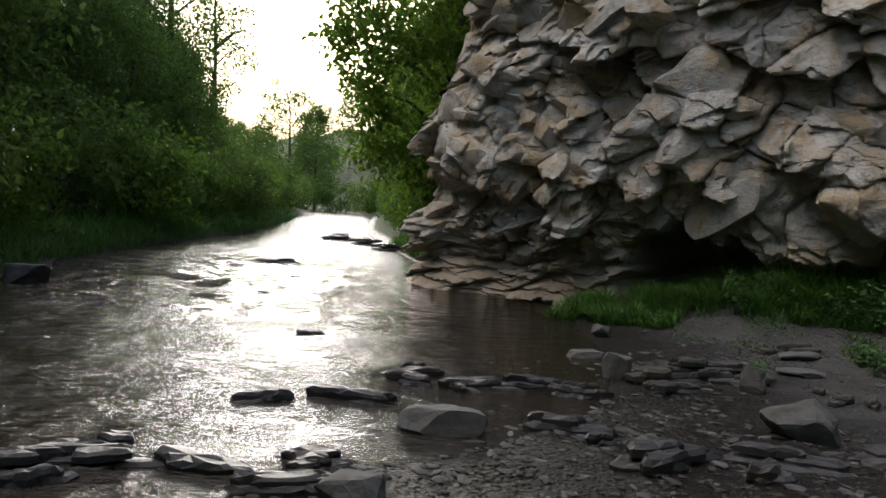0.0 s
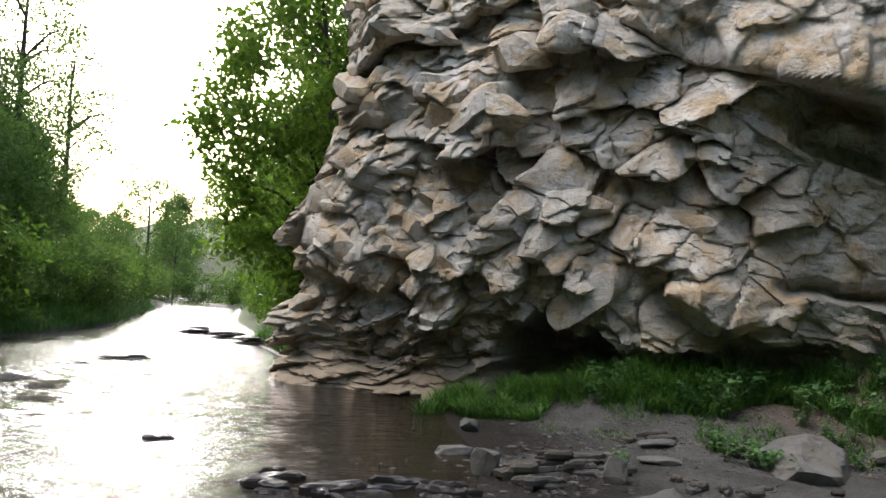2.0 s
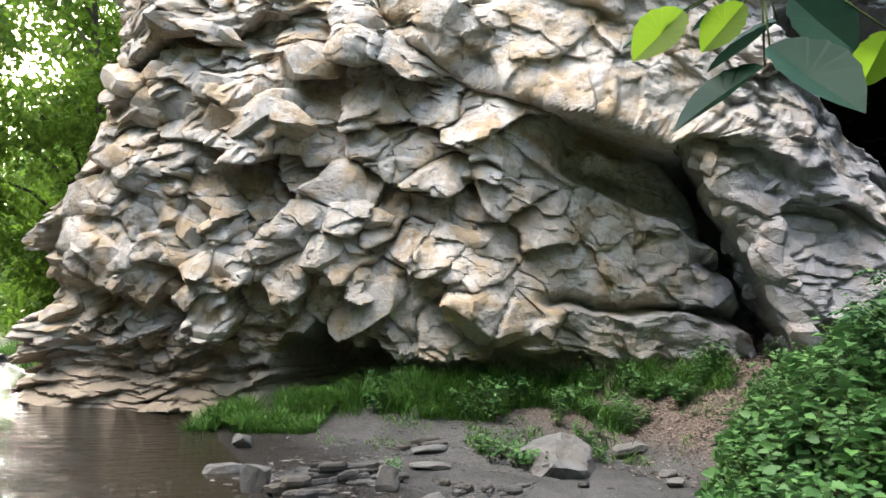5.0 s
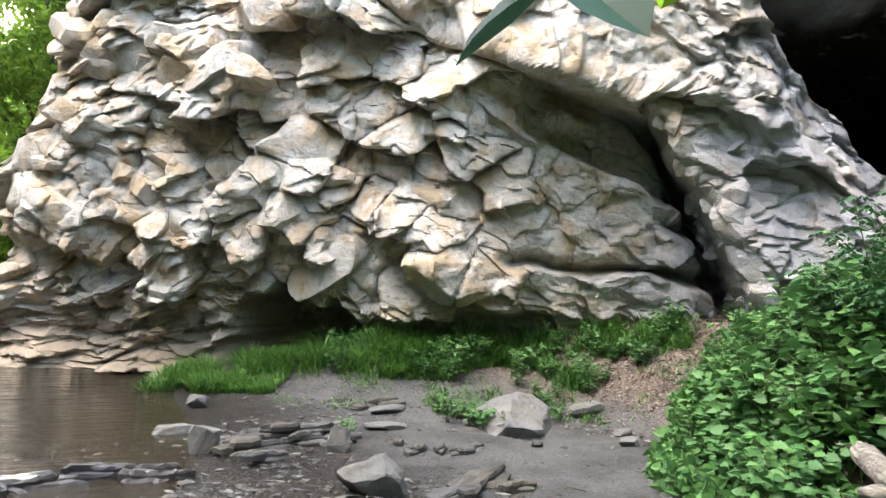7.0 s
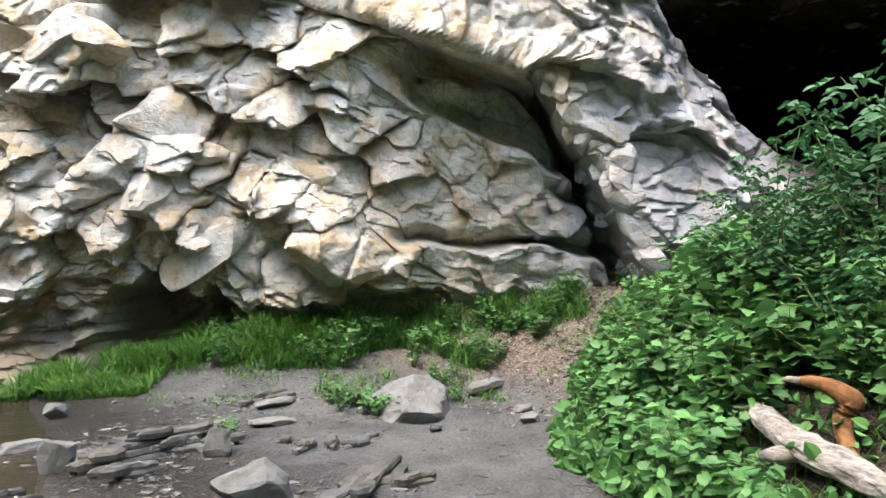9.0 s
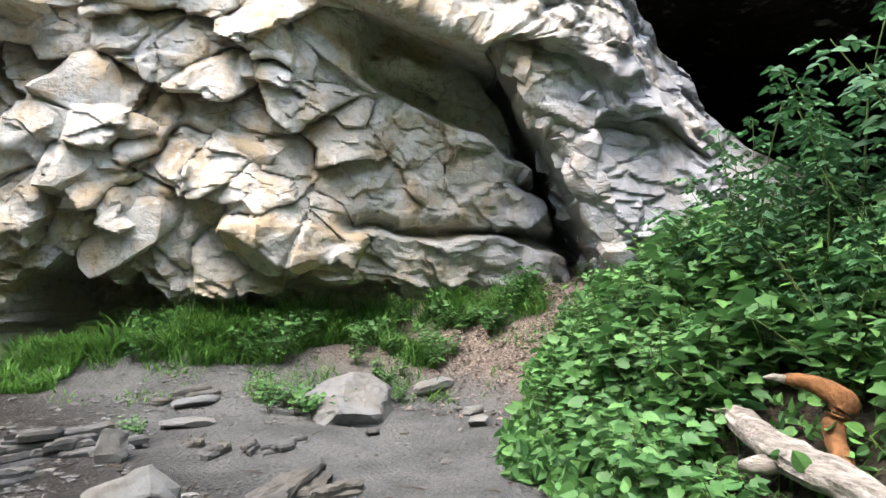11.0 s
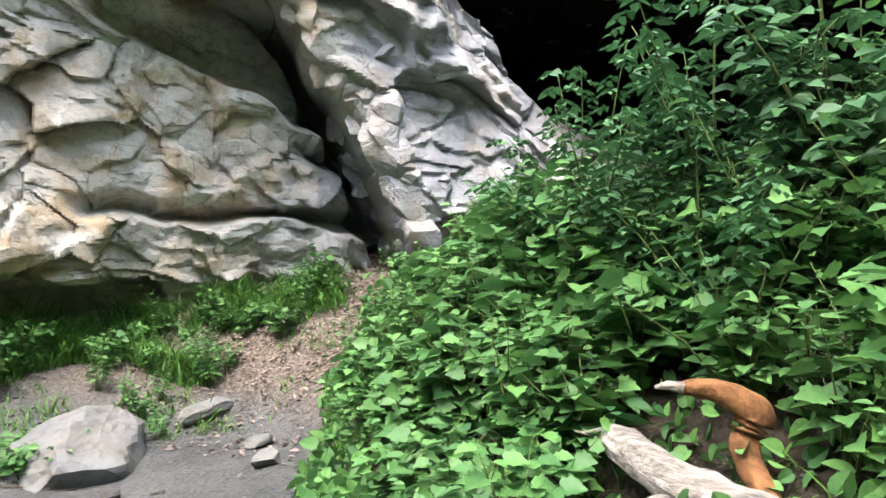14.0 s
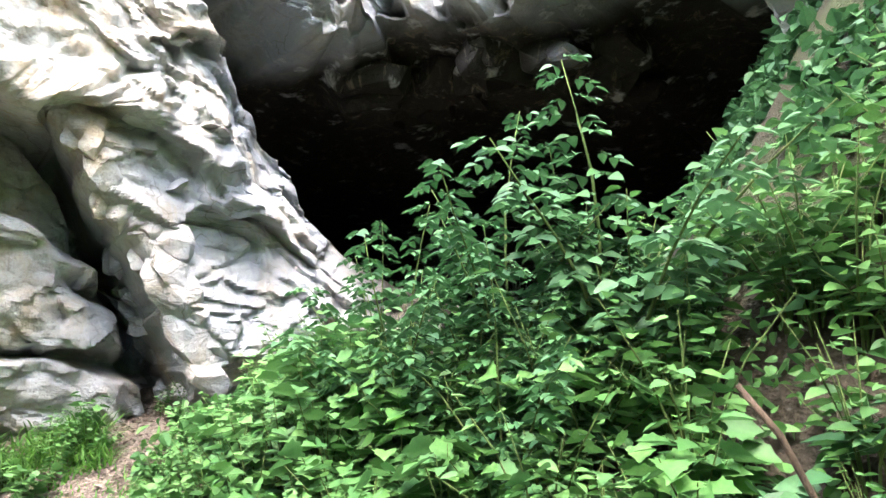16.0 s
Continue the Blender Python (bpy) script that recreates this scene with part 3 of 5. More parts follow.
    off += ledge * (0.34 * sstep(-0.05, 0.03, under) * sstep(1.0, 0.25, under) - 0.18 * sstep(0.05, -0.1, under) * sstep(-0.6, -0.25, under))
    band = Z - (1.95 - 0.05 * (S - 7))
    strata = sstep(5.8, 6.4, S) * behind
    off += strata * (0.20 * sstep(0.02, -0.10, band + wob) * sstep(-0.9, -0.5, band) - 0.45 * np.exp(-((band + wob - 0.08) / 0.09) ** 2))
    off -= strata * 0.12 * np.exp(-((Z - 1.15 + wob) / 0.05) ** 2)
    # Round nose and the deep hollows under the brow.
    off += 0.55 * np.exp(-(((S - 3.2) / 0.42) ** 2 + ((Z - 5.75) / 0.45) ** 2))
    off += 0.40 * np.exp(-(((S - 4.4) / 0.45) ** 2 + ((Z - 6.0) / 0.4) ** 2))
    off -= 0.7 * np.exp(-(((S - 5.0) / 0.55) ** 2 + ((Z - 6.75) / 0.22) ** 2))
    off -= 0.35 * np.exp(-(((S - 0.25) / 0.35) ** 2 + ((Z - 4.45) / 0.22) ** 2))
    off += 0.3 * np.exp(-(((S - 1.9) / 0.5) ** 2 + ((Z - 4.9) / 0.7) ** 2))
    # Broken faces at three sizes.
    warp, warp2 = 0.25 * fractal(S * 0.8, Z * 0.8, 31, 3), 0.25 * fractal(S * 0.8, Z * 0.8, 41, 3)
    # The beds rise towards the middle of the face and fall away on both sides.
    A = S + 0.5 * warp
    B = Z + 0.5 * warp2 + 0.24 * np.sqrt((S - 3.4) ** 2 + 1.0)
    gain = (0.58 + 0.42 * rough) * (1 - 0.3 * cave) * (1 + 0.1 * proud * sstep(6.8, 8.2, S)) * (0.35 + 0.65 * sstep(0.1, 0.7, Z))
    built = sstep(7.8, 5.8, S + wob) * sstep(-1.5, -0.7, S + wob) * sstep(6.9, 6.5, Z + wob) * sstep(0.4, 0.65, Z + wob) * (1 - proud) * (1 - cave)
    broken = gain * 0.36 * (1 - built) * blocks(A / 1.2, B / 0.95, 3, 40, 0.7, 0.45, 0.16)
    broken += built * (0.6 + 0.4 * rough) * great_blocks(S + 0.35 * warp, Z + 0.35 * warp2, FOOT_BED + MIDDLE_BED + UPPER_BED, 5)
    some = sstep(-0.1, 0.3, fractal(S * 0.7, Z * 0.7, 45, 2))
    fine = gain * (0.10 + 0.10 * some) * blocks(A / 0.60 + 9, B / 0.46, 5, 40, 1.0, 0.45, 0.12)
    fine += (0.45 + 0.55 * rough) * (0.03 + 0.04 * some) * blocks(A / 0.27 + 4, B / 0.17, 8, 30, 1.0, 0.3, 0.15)
    bare = off + broken
    broken = broken + fine
    off += broken
    # Wide thin slabs stacked along the foot.
    off += sstep(1.55, 1.25, Z + wob) * (1 - cave) * sstep(8.8, 8.0, S) * 0.2 * blocks(A / 0.8 + 2, B / 0.2, 17, 30, 0.5, 0.5, 0.25)
    off += 0.035 * fractal(S * 4, Z * 5, 51, 3)
    stripes = proud * sstep(6.8, 8.2, S)
    # Thin beds lie bare along the foot.
    bed = (Z + 0.6 * wob + 0.04 * S) / 0.17
    off += sstep(1.7, 1.0, Z) * sstep(7.9, 7.0, S) * (0.10 + 0.06 * fractal(S * 0.9, np.floor(bed) * 3.1, 67, 2)) * (sstep(0.0, 0.25, bed - np.floor(bed)) - 0.8 * (bed - np.floor(bed)))
    off += stripes * (0.06 * fractal(S * 4.4 + 1.4 * Z, Z * 1.5, 61, 4) + 0.10 * blocks(A / 0.5 + 3, (B + 0.1 * S) / 0.3, 19, 30, 0.8, 0.4, 0.2) - 0.07 * sstep(0.12, 0.0, np.abs(fractal(S * 0.8 - 0.5 * Z, Z * 1.3, 63, 3))) - 0.05 * np.exp(-((Z - 3.6 + 0.15 * S - 1.4) / 0.05) ** 2))
    # The cave: its edge falls to the right, its roof hangs over six metres up.
    hole = sstep(0.0, 0.5, S - edge) * sstep(6.25, 5.85, Z + 2.4 * wob - 0.05 * (S - 10)) * sstep(17.2, 16.0, S)
    off -= hole * (18.0 + 0.6 * fractal(S, Z, 71, 3)) * sstep(0.0, 1.6, (S - edge) + 0.4)
    off += 0.45 * sstep(5.5, 6.1, Z) * sstep(9, 10, S) * blocks(S / 0.6, Z / 0.5, 12, 12, 0.7, 0.6)
    # Jutting faces hang over what lies below them, and the lip hangs over the fissure.
    along = -0.85 * (1 + 0.2 * fractal(Z * 1.6, Z * 0 + 0.5, 65, 2) + 0.16 * blocks(Z / 0.33, S / 0.5, 66, 14)) * proud * np.exp(-np.clip(side, 0, 9) / 0.40) * sstep(5.0, 4.0, Z) * (1 - hole) 
    drop = 0.36 * broken * sstep(0.2, 0.8, Z) + 0.5 * proud * np.exp(-np.clip(side, 0, 9) / 0.2) * sstep(4.1, 4.6, Z)
    VX = X[None] + nx[None] * off - ny[None] * along
    VY = Y[None] + ny[None] * off + nx[None] * along
    VZ = Z - drop + 0.03 * fractal(S * 1.5, Z * 1.5, 81, 3)
    # The head of the cliff runs back into a plateau.
    rows = [np.stack([VX, VY, VZ], -1)]
    for back, rise in ((0.6, 0.4), (2, 0.8), (5, 1.6), (11, 4.0)):
        rows.append(np.stack([X - nx * (back - off[-1]), Y - ny * (back - off[-1]), z[-1] + rise + 0.3 * fractal(s * 0.7, s * 0 + back, 91, 2)], -1)[None])
    V = np.concatenate(rows, 0)
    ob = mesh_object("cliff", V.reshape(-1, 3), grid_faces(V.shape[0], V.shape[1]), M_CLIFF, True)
    ob.data.set_sharp_from_angle(angle=radians(17))
    # Where its loose blocks sit: place, outward way and lie of the beds at points along the face.
    pick = np.random.default_rng(8)
    seats = []
    for row in range(20):
        for col in range(31):
            q = -1.9 + 0.43 * (col + 0.5 * (row % 2)) + pick.normal() * 0.11
            h = 1.0 + 0.335 * row + pick.normal() * 0.09 - 0.24 * (math.hypot(q - 3.4, 1.0) - 2.0)
            if not (0.55 < h < 7.4) or not (-1.9 < q < 11.2):
                continue
            i, j = int(np.argmin(np.abs(z - h))), int(np.argmin(np.abs(s - q)))
            if cave[max(0, i - 14) : i + 6, max(0, j - 10) : j + 10].max() > 0.05 or hole[i, j] > 0.02 or (ledge[i, j] > 0.2 and under[i, j] < 0.35 and h > 0.7):
                continue
            shelf = proud[i, j] > 0.5 and q > 4.6
            if shelf and (side[i, j] < 0.2 or pick.random() < 0.5):
                continue
            if q > 4.9 and not shelf and (q > 6.6 or pick.random() < 0.55 + 0.2 * (q - 4.9)):
                continue
            if pick.random() < 0.5:
                continue
            o = bare[i, j] - (0.16 if shelf else 0.17)
            seats.append((X[j] + nx[j] * o, Y[j] + ny[j] * o, z[i] - 0.12 * o, turn[j], -13.5 * (q - 3.4) / math.hypot(q - 3.4, 1.0), (0.85 - 0.2 * sstep(4.2, 6, q)) * (0.62 if shelf else 1.0)))
    # Lumps along the lip of the fissure.
    for h in np.arange(0.75, 4.3, 0.13):
        i = int(np.argmin(np.abs(z - h)))
        j = int(np.argmin(np.abs(side[i] - pick.uniform(0.02, 0.22))))
        seats.insert(0, (VX[i, j] + 0.03, VY[i, j] + 0.06, VZ[i, j], turn[j] - 35, 60, pick.uniform(0.36, 0.62)))
    for h in np.arange(0.6, 3.2, 0.15):
        i = int(np.argmin(np.abs(z - h)))
        j = int(np.argmin(np.abs(side[i] - pick.uniform(-0.05, 0.01))))
        seats.insert(0, (VX[i, j] + 0.03, VY[i, j] + 0.03, VZ[i, j], turn[j] - 60, 60, pick.uniform(0.28, 0.46)))
    tagged(ob, "tall broken tan and grey limestone cliff with fissure and dark cave", "cliff", kind="structure")
    return ob, seats


def rock_block(name, seed):
    """An angular lump: a ball cut flat by a dozen planes, mostly steep ones."""
    r = random.Random(seed)
    bm = bmesh.new()
    bmesh.ops.create_icosphere(bm, subdivisions=3, radius=1.0)
    planes = [(Vector((r.gauss(0, 1), r.gauss(0.5, 1), r.gauss(0, 0.9))).normalized(), r.uniform(0.38, 0.72)) for _ in range(13)]
    planes.append((Vector((r.uniform(-0.7, 0.1), 1.0, r.uniform(0.1, 0.8))).normalized(), r.uniform(0.48, 0.6)))
    planes.append((Vector((r.uniform(0.1, 0.8), 1.0, r.uniform(-0.4, 0.4))).normalized(), r.uniform(0.45, 0.6)))
    planes.append((Vector((r.uniform(-0.3, 0.3), r.uniform(-0.3, 0.2), -1.0)).normalized(), r.uniform(0.35, 0.55)))
    for v in bm.verts:
        for nrm, d in planes:
            over = v.co.dot(nrm) - d
            if over > 0:
                v.co -= nrm * over
        v.co *= 1 + 0.10 * noise.noise(v.co * 2.2 + Vector((seed, 3, 1))) + 0.03 * noise.noise(v.co * 8 + Vector((seed, 7, 1)))
    me = bpy.data.meshes.new(name)
    bm.to_mesh(me)
    bm.free()
    me.materials.append(M_CLIFF)
    me.shade_smooth()
    me.set_sharp_from_angle(angle=radians(22))
    return me


face, seats = cliff()
lumps = [rock_block("block", 400 + i) for i in range(24)]
pick = random.Random(12)
rest_v, rest_f = [], []
tail = seats[46:]
pick.shuffle(tail)
seats = seats[:46] + tail
for i, (x, y, z, turn, dip, big) in enumerate(seats):
    me = lumps[i % 24]
    size = big * pick.choice((0.6, 0.8, 0.95, 1.0, 1.1, 1.4))
    m = pose(x, y, z, pick.gauss(4, 9), pick.gauss(0, 5), turn + pick.gauss(0, 12) + 180) @ pose(0, 0, 0, 0, -dip + pick.gauss(0, 14), 0) @ Matrix.Diagonal((0.62 * size * pick.uniform(0.8, 1.4), 0.46 * size * pick.uniform(0.85, 1.1), 0.43 * size * pick.uniform(0.75, 1.3), 1))
    if i < 300:
        ob = child(new("block", me), face)
        ob.matrix_basis = m
    else:
        o = len(rest_v)
        rest_v += [tuple(m @ v.co) for v in me.vertices]
        rest_f += [tuple(k + o for k in p.vertices) for p in me.polygons]
# Rough lumps hang from the roof of the cave.
for i in range(36):
    me = lumps[i % 24]
    m = pose(11.5 + 1.8 * pick.random(), 2.2 + 4.6 * pick.random(), 6.25 + pick.gauss(0, 0.08), pick.uniform(-20, 20), pick.uniform(-20, 20), pick.uniform(0, 360)) @ Matrix.Diagonal((pick.uniform(0.4, 0.8), pick.uniform(0.4, 0.8), pick.uniform(0.3, 0.5), 1))
    o = len(rest_v)
    rest_v += [tuple(m @ v.co) for v in me.vertices]
    rest_f += [tuple(k + o for k in p.vertices) for p in me.polygons]
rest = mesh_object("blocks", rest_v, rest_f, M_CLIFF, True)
rest.data.set_sharp_from_angle(angle=radians(22))
tagged(child(rest, face), kind="stuff")


# ---- trees and bushes ----
def clumped(rng, centre, radius, clumps, per, size, hollow=0.45):
    """Leaf places gathered in clumps through an ellipsoid, fuller towards its skin."""
    d = random_units(rng, clumps)
    c = np.array(centre) + d * (rng.uniform(hollow, 1.0, (clumps, 1)) ** 0.7) * np.array(radius)
    p = np.repeat(c, per, 0) + rng.normal(size=(clumps * per, 3)) * np.array(size)
    return c, p


def foliage(name, rng, places, length, material, shape=SIMPLE, up=0.7):
    n = len(places)
    axes = random_units(rng, n)
    axes[:, 2] -= 0.25
    v, f = leaves(places, axes, random_units(rng, n, up), length * rng.uniform(0.6, 1.25, n), shape)
    return mesh_object(name, v, f, material)


def tree(label, seed, height, radius, foot, clumps, per, leaf, material, girth, limbs=6, lean=(0, 0), shape=SIMPLE, blob=0.42):
    rng = np.random.default_rng(seed)
    top = new("tree")
    tagged(top, label, "tree")
    path = [(lean[0] * t * t + 0.12 * math.sin(3 * t + seed), lean[1] * t * t + 0.1 * math.cos(4 * t + seed) - 0.1, height * 0.92 * t - 0.3) for t in np.linspace(0, 1, 9)]
    child(mesh_object("trunk", *tube(path, [girth * (1.15 - t) for t in np.linspace(0, 1, 9)]), M_BARK, True), top)
    mid = (lean[0] * 0.6, lean[1] * 0.6, (foot + height) / 2)
    centres, places = clumped(rng, mid, (radius, radius, (height - foot) / 2), clumps, per, (blob, blob, blob * 0.6))
    for i in range(limbs):
        end = Vector(centres[i])
        t = min(0.85, max(0.15, (end.z - radius * 0.4) / (height * 0.92)))
        k = t * 8
        a = Vector(path[int(k)]).lerp(Vector(path[min(8, int(k) + 1)]), k - int(k))
        bend = a.lerp(end, 0.5) + Vector((0, 0, 0.12 * (end - a).length))
        child(mesh_object("limb", *tube([a, a.lerp(bend, 0.55), bend, end], [girth * 0.45 * (1.1 - t), girth * 0.33, girth * 0.2, 0.012], 6), M_BARK, True), top)
    tagged(child(foliage("crown", rng, places, leaf, material, shape), top), kind="stuff")
    return top


def bush(label, seed, height, radius, clumps, per, leaf, material):
    rng = np.random.default_rng(seed)
    top = tagged(new("bush"), label, "bush")
    centres, places = clumped(rng, (0, 0, height * 0.48), (radius, radius, height * 0.52), clumps, per, (0.26, 0.26, 0.18), 0.3)
    places[:, 2] = np.maximum(places[:, 2], 0.03)
    for i in range(4):
        end = Vector(centres[i])
        child(mesh_object("stem", *tube([(0.1 * math.cos(i * 2), 0.1 * math.sin(i * 2), -0.25), end * 0.5 + Vector((0, 0, 0.15)), end], [0.035, 0.02, 0.006], 5), M_BARK, True), top)
    tagged(child(foliage("leafage", rng, places, leaf, material), top), kind="stuff")
    return top


def planted(ob, x, y, turn=0.0, size=1.0, sink=0.0, tilt=(0, 0)):
    return pose(x, y, float(ground_z(x, y)) - sink, tilt[0], tilt[1], turn) @ Matrix.Diagonal((size, size, size, 1))


def grow(protos, spots, group, rng, lo=0.85, hi=1.2):
    """Sets the prototypes at the first spots and copies of them at the rest."""
    for i, (x, y, size) in enumerate(spots):
        ob = protos[i % len(protos)]
        m = planted(ob, x, y, rng.uniform(0, 360), size * rng.uniform(lo, hi))
        if i < len(protos):
            ob.matrix_basis = m
        else:
            ob = copy_thing_plain(ob, m)
        tagged(ob, group=group)


def copy_thing_plain(ob, m):
    made = copy_thing(ob, Matrix.Identity(4))
    made.matrix_basis = m
    return made


rng = np.random.default_rng(4)
# The alder that leans over the water beyond the cliff.
alder = tree("broad alder with bright green leaves leaning over river bank", 12, 10.5, 2.7, 0.7, 230, 80, 0.17, M_TREE, 0.17, 14, (-1.3, -0.4), OVATE, 0.30)
alder.matrix_basis = planted(alder, 0.5, 18.6, 20)
shade_tree = tree("dense dark green tree standing against cliff end", 15, 9.0, 2.0, 0.3, 130, 90, 0.18, M_TREE, 0.13, 8, (-0.5, 0), SIMPLE, 0.34)
shade_tree.matrix_basis = planted(shade_tree, 1.3, 20.5, 70)

wood_trees = [tree("dense dark woodland tree on sloping river bank", 30 + i, 9.0 + i, 2.6 + 0.3 * i, 0.5, 120, 85, 0.22, M_WOOD, 0.16, 6, (0.5 * i - 0.6, 0.3), SIMPLE, 0.42) for i in range(4)]
spots = []
for i in range(16):
    y = 8.5 + i * 2.6
    spots.append((np.interp(y, Y_LEFT, X_LEFT) - np.interp(y, (8, 20), (3.2, 4.4)) - 1.2 * rng.random(), y + rng.normal() * 0.5, np.interp(y, (8, 14, 20, 35, 55), (1.25, 1.1, 0.74, 0.50, 0.42))))
for i in range(15):
    y = 7 + i * 3.4
    spots.append((np.interp(y, Y_LEFT, X_LEFT) - 8.5 - 2.5 * rng.random(), y + rng.normal() * 0.7, np.interp(y, (8, 16, 35, 55), (1.5, 1.2, 0.64, 0.5))))
for i in range(10):
    y = 24 + i * 4.6
    spots.append((np.interp(y, Y_SHORE, X_SHORE) + 2.8 + 2.2 * rng.random(), y, 0.74))
for i in range(9):
    spots.append((-34 + i * 4.4 + rng.normal(), 72 + 3 * rng.normal() + 1.5 * i, 0.72))
for i in range(10):
    spots.append((-44 + i * 4.6 + rng.normal(), 100 + 4 * rng.normal(), 1.25))
# Unseen rows on the left bank and behind, added to block low sky light.
for i in range(6):
    spots.append((-9.5 - 1.5 * rng.random(), 6.5 - i * 3.4, 1.35))
for i in range(9):
    spots.append((-3.0 + i * 2.2 + rng.normal() * 0.4, -7.5 - 2.5 * (i % 2) - rng.random(), 1.0))
# Three more unseen trees, added to shade the shrubs below the cave.
spots += [(5.6, -2.6, 0.75), (8.6, -3.2, 0.75), (3.4, -4.2, 0.9)]
grow(wood_trees, spots, "woodland trees along the river", rng)

tall = [tree("tall sparse tree with bare forked trunk above bushes", 50 + i, 15.0, 2.6, 3.2, 110, 48, 0.20, M_WOOD, 0.22, 11, (0.7, 0), SIMPLE, 0.5) for i in range(2)]
grow(tall, [(-12.8, 35, 1.0), (-11.7, 38, 0.85)], "tall sparse trees", rng, 0.97, 1.03)

bushes = [bush("dense leafy green bush on grassy river bank", 70 + i, 2.2 + 0.3 * i, 1.5, 42, 70, 0.16, M_WOOD if i else M_TREE) for i in range(3)]
spots = []
for i in range(26):
    y = 8.0 + i * 1.9
    spots.append((np.interp(y, Y_LEFT, X_LEFT) - 1.1 - 0.9 * rng.random(), y + rng.normal() * 0.4, 0.75 + 0.35 * rng.random()))
for i in range(10):
    y = 20.5 + i * 3.6
    spots.append((np.interp(y, Y_SHORE, X_SHORE) + 1.3 + rng.random(), y, 0.8))
spots += [(0.55, 17.0, 0.62), (1.2, 18.0, 0.9), (0.1, 19.6, 0.6)]
for i in range(8):
    spots.append((-26 + i * 3.4, 66 + 2 * rng.normal(), 1.3))
for i in range(6):
    spots.append((-8.0 - rng.random(), 5.0 - i * 3.0, 0.9))
grow(bushes, spots, "bushes along the river", rng)


def edge_line(y):
    return np.interp(y, (-1.5, 0.8, 3.7, 4.2, 5.0, 5.4, 6.1, 6.6, 7.0), (3.0, 3.4, 4.22, 4.52, 5.12, 5.55, 6.4, 7.3, 8.2))


# ---- grass ----
def grass(name, label, rng, x, y, height, lean=0.95):
    """Curved blades of three pieces each at the given roots."""
    n = len(x)
    z = ground_z(x, y) - 0.02
    a = rng.uniform(0, 2 * np.pi, n)
    h = height * rng.uniform(0.35, 1.2, n) * (0.75 + 0.45 * fractal(x * 1.4, y * 1.4, 27, 3))
    w = rng.uniform(0.004, 0.010, n) * (0.75 + height)
    out = np.stack([np.cos(a), np.sin(a), 0 * a], -1)
    side = np.stack([-np.sin(a), np.cos(a), 0 * a], -1)
    root = np.stack([x, y, z], -1)
    bend = lean * rng.uniform(0.3, 1.3, n)
    rows = []
    for t, wide in ((0.0, 1.0), (0.45, 0.9), (0.8, 0.6), (1.0, 0.0)):
        mid = root + out * (h * bend * t * t)[:, None] + np.stack([0 * h, 0 * h, h * t * (1 - 0.3 * bend * t)], -1)
        rows += [mid - side * (w * wide)[:, None], mid + side * (w * wide)[:, None]]
    v = np.stack(rows, 1).reshape(-1, 3)
    base = (np.arange(n) * 8)[:, None, None]
    f = (base + np.array([(0, 1, 3, 2), (2, 3, 5, 4), (4, 5, 7, 6)])[None]).reshape(-1, 4)
    return tagged(mesh_object(name, v, f, M_GRASS), label, "grass", kind="stuff")


def along_wall(rng, n, s0, s1, w0, w1):
    """Random places along the foot of the cliff: s metres along it, w metres out from it."""
    s, w = rng.uniform(s0, s1, n), rng.uniform(w0, w1, n)
    return 1.2 + 0.837 * s - 0.547 * w, 12.6 - 0.547 * s - 0.837 * w


x, y = along_wall(rng, 8500, 1.45, 3.2, 0.4, 1.75)
keep = fractal(x * 2.3, y * 2.3, 15, 3) > -0.45
grass("grass", "lush bright green grass tuft at water's edge below cliff", rng, x[keep], y[keep], 0.40)
x, y = along_wall(rng, 15000, 3.3, 8.4, -0.35, 1.35)
keep = fractal(x * 1.9, y * 1.9, 16, 3) > 0.08
grass("grass", "tall dark green grass along foot of cliff", rng, x[keep], y[keep], 0.52, 1.15)
x, y = along_wall(rng, 4200, 2.6, 8.4, 0.7, 2.3)
keep = fractal(x * 1.7, y * 1.7, 17, 3) > 0.2
grass("grass", "thin scattered grass on grey silt", rng, x[keep], y[keep], 0.2)
x = rng.uniform(3.9, 8.0, 5000)
y = rng.uniform(0.8, 6.5, 5000)
keep = (x > edge_line(y)) & (x < edge_line(y) + 1.4)
grass("grass", "ragged green grass among herbs beside path", rng, x[keep], y[keep], 0.24)
x, y = rng.uniform(3.9, 4.85, 2600), rng.uniform(1.2, 3.6, 2600)
keep = x > edge_line(y)
grass("grass", "green grass growing in front of weathered log", rng, x[keep], y[keep], 0.26)
y = rng.uniform(9, 46, 12000)
x = np.interp(y, Y_LEFT, X_LEFT) - np.abs(rng.normal(size=12000)) * 0.7 - 0.12
grass("grass", "green grass along far river bank", rng, x, y, 0.55)
y = rng.uniform(15.8, 24, 3500)
x = np.interp(y, Y_SHORE, X_SHORE) + 0.1 + rng.random(3500) * 1.4
grass("grass", "green grass on bank beyond cliff", rng, x, y, 0.45)


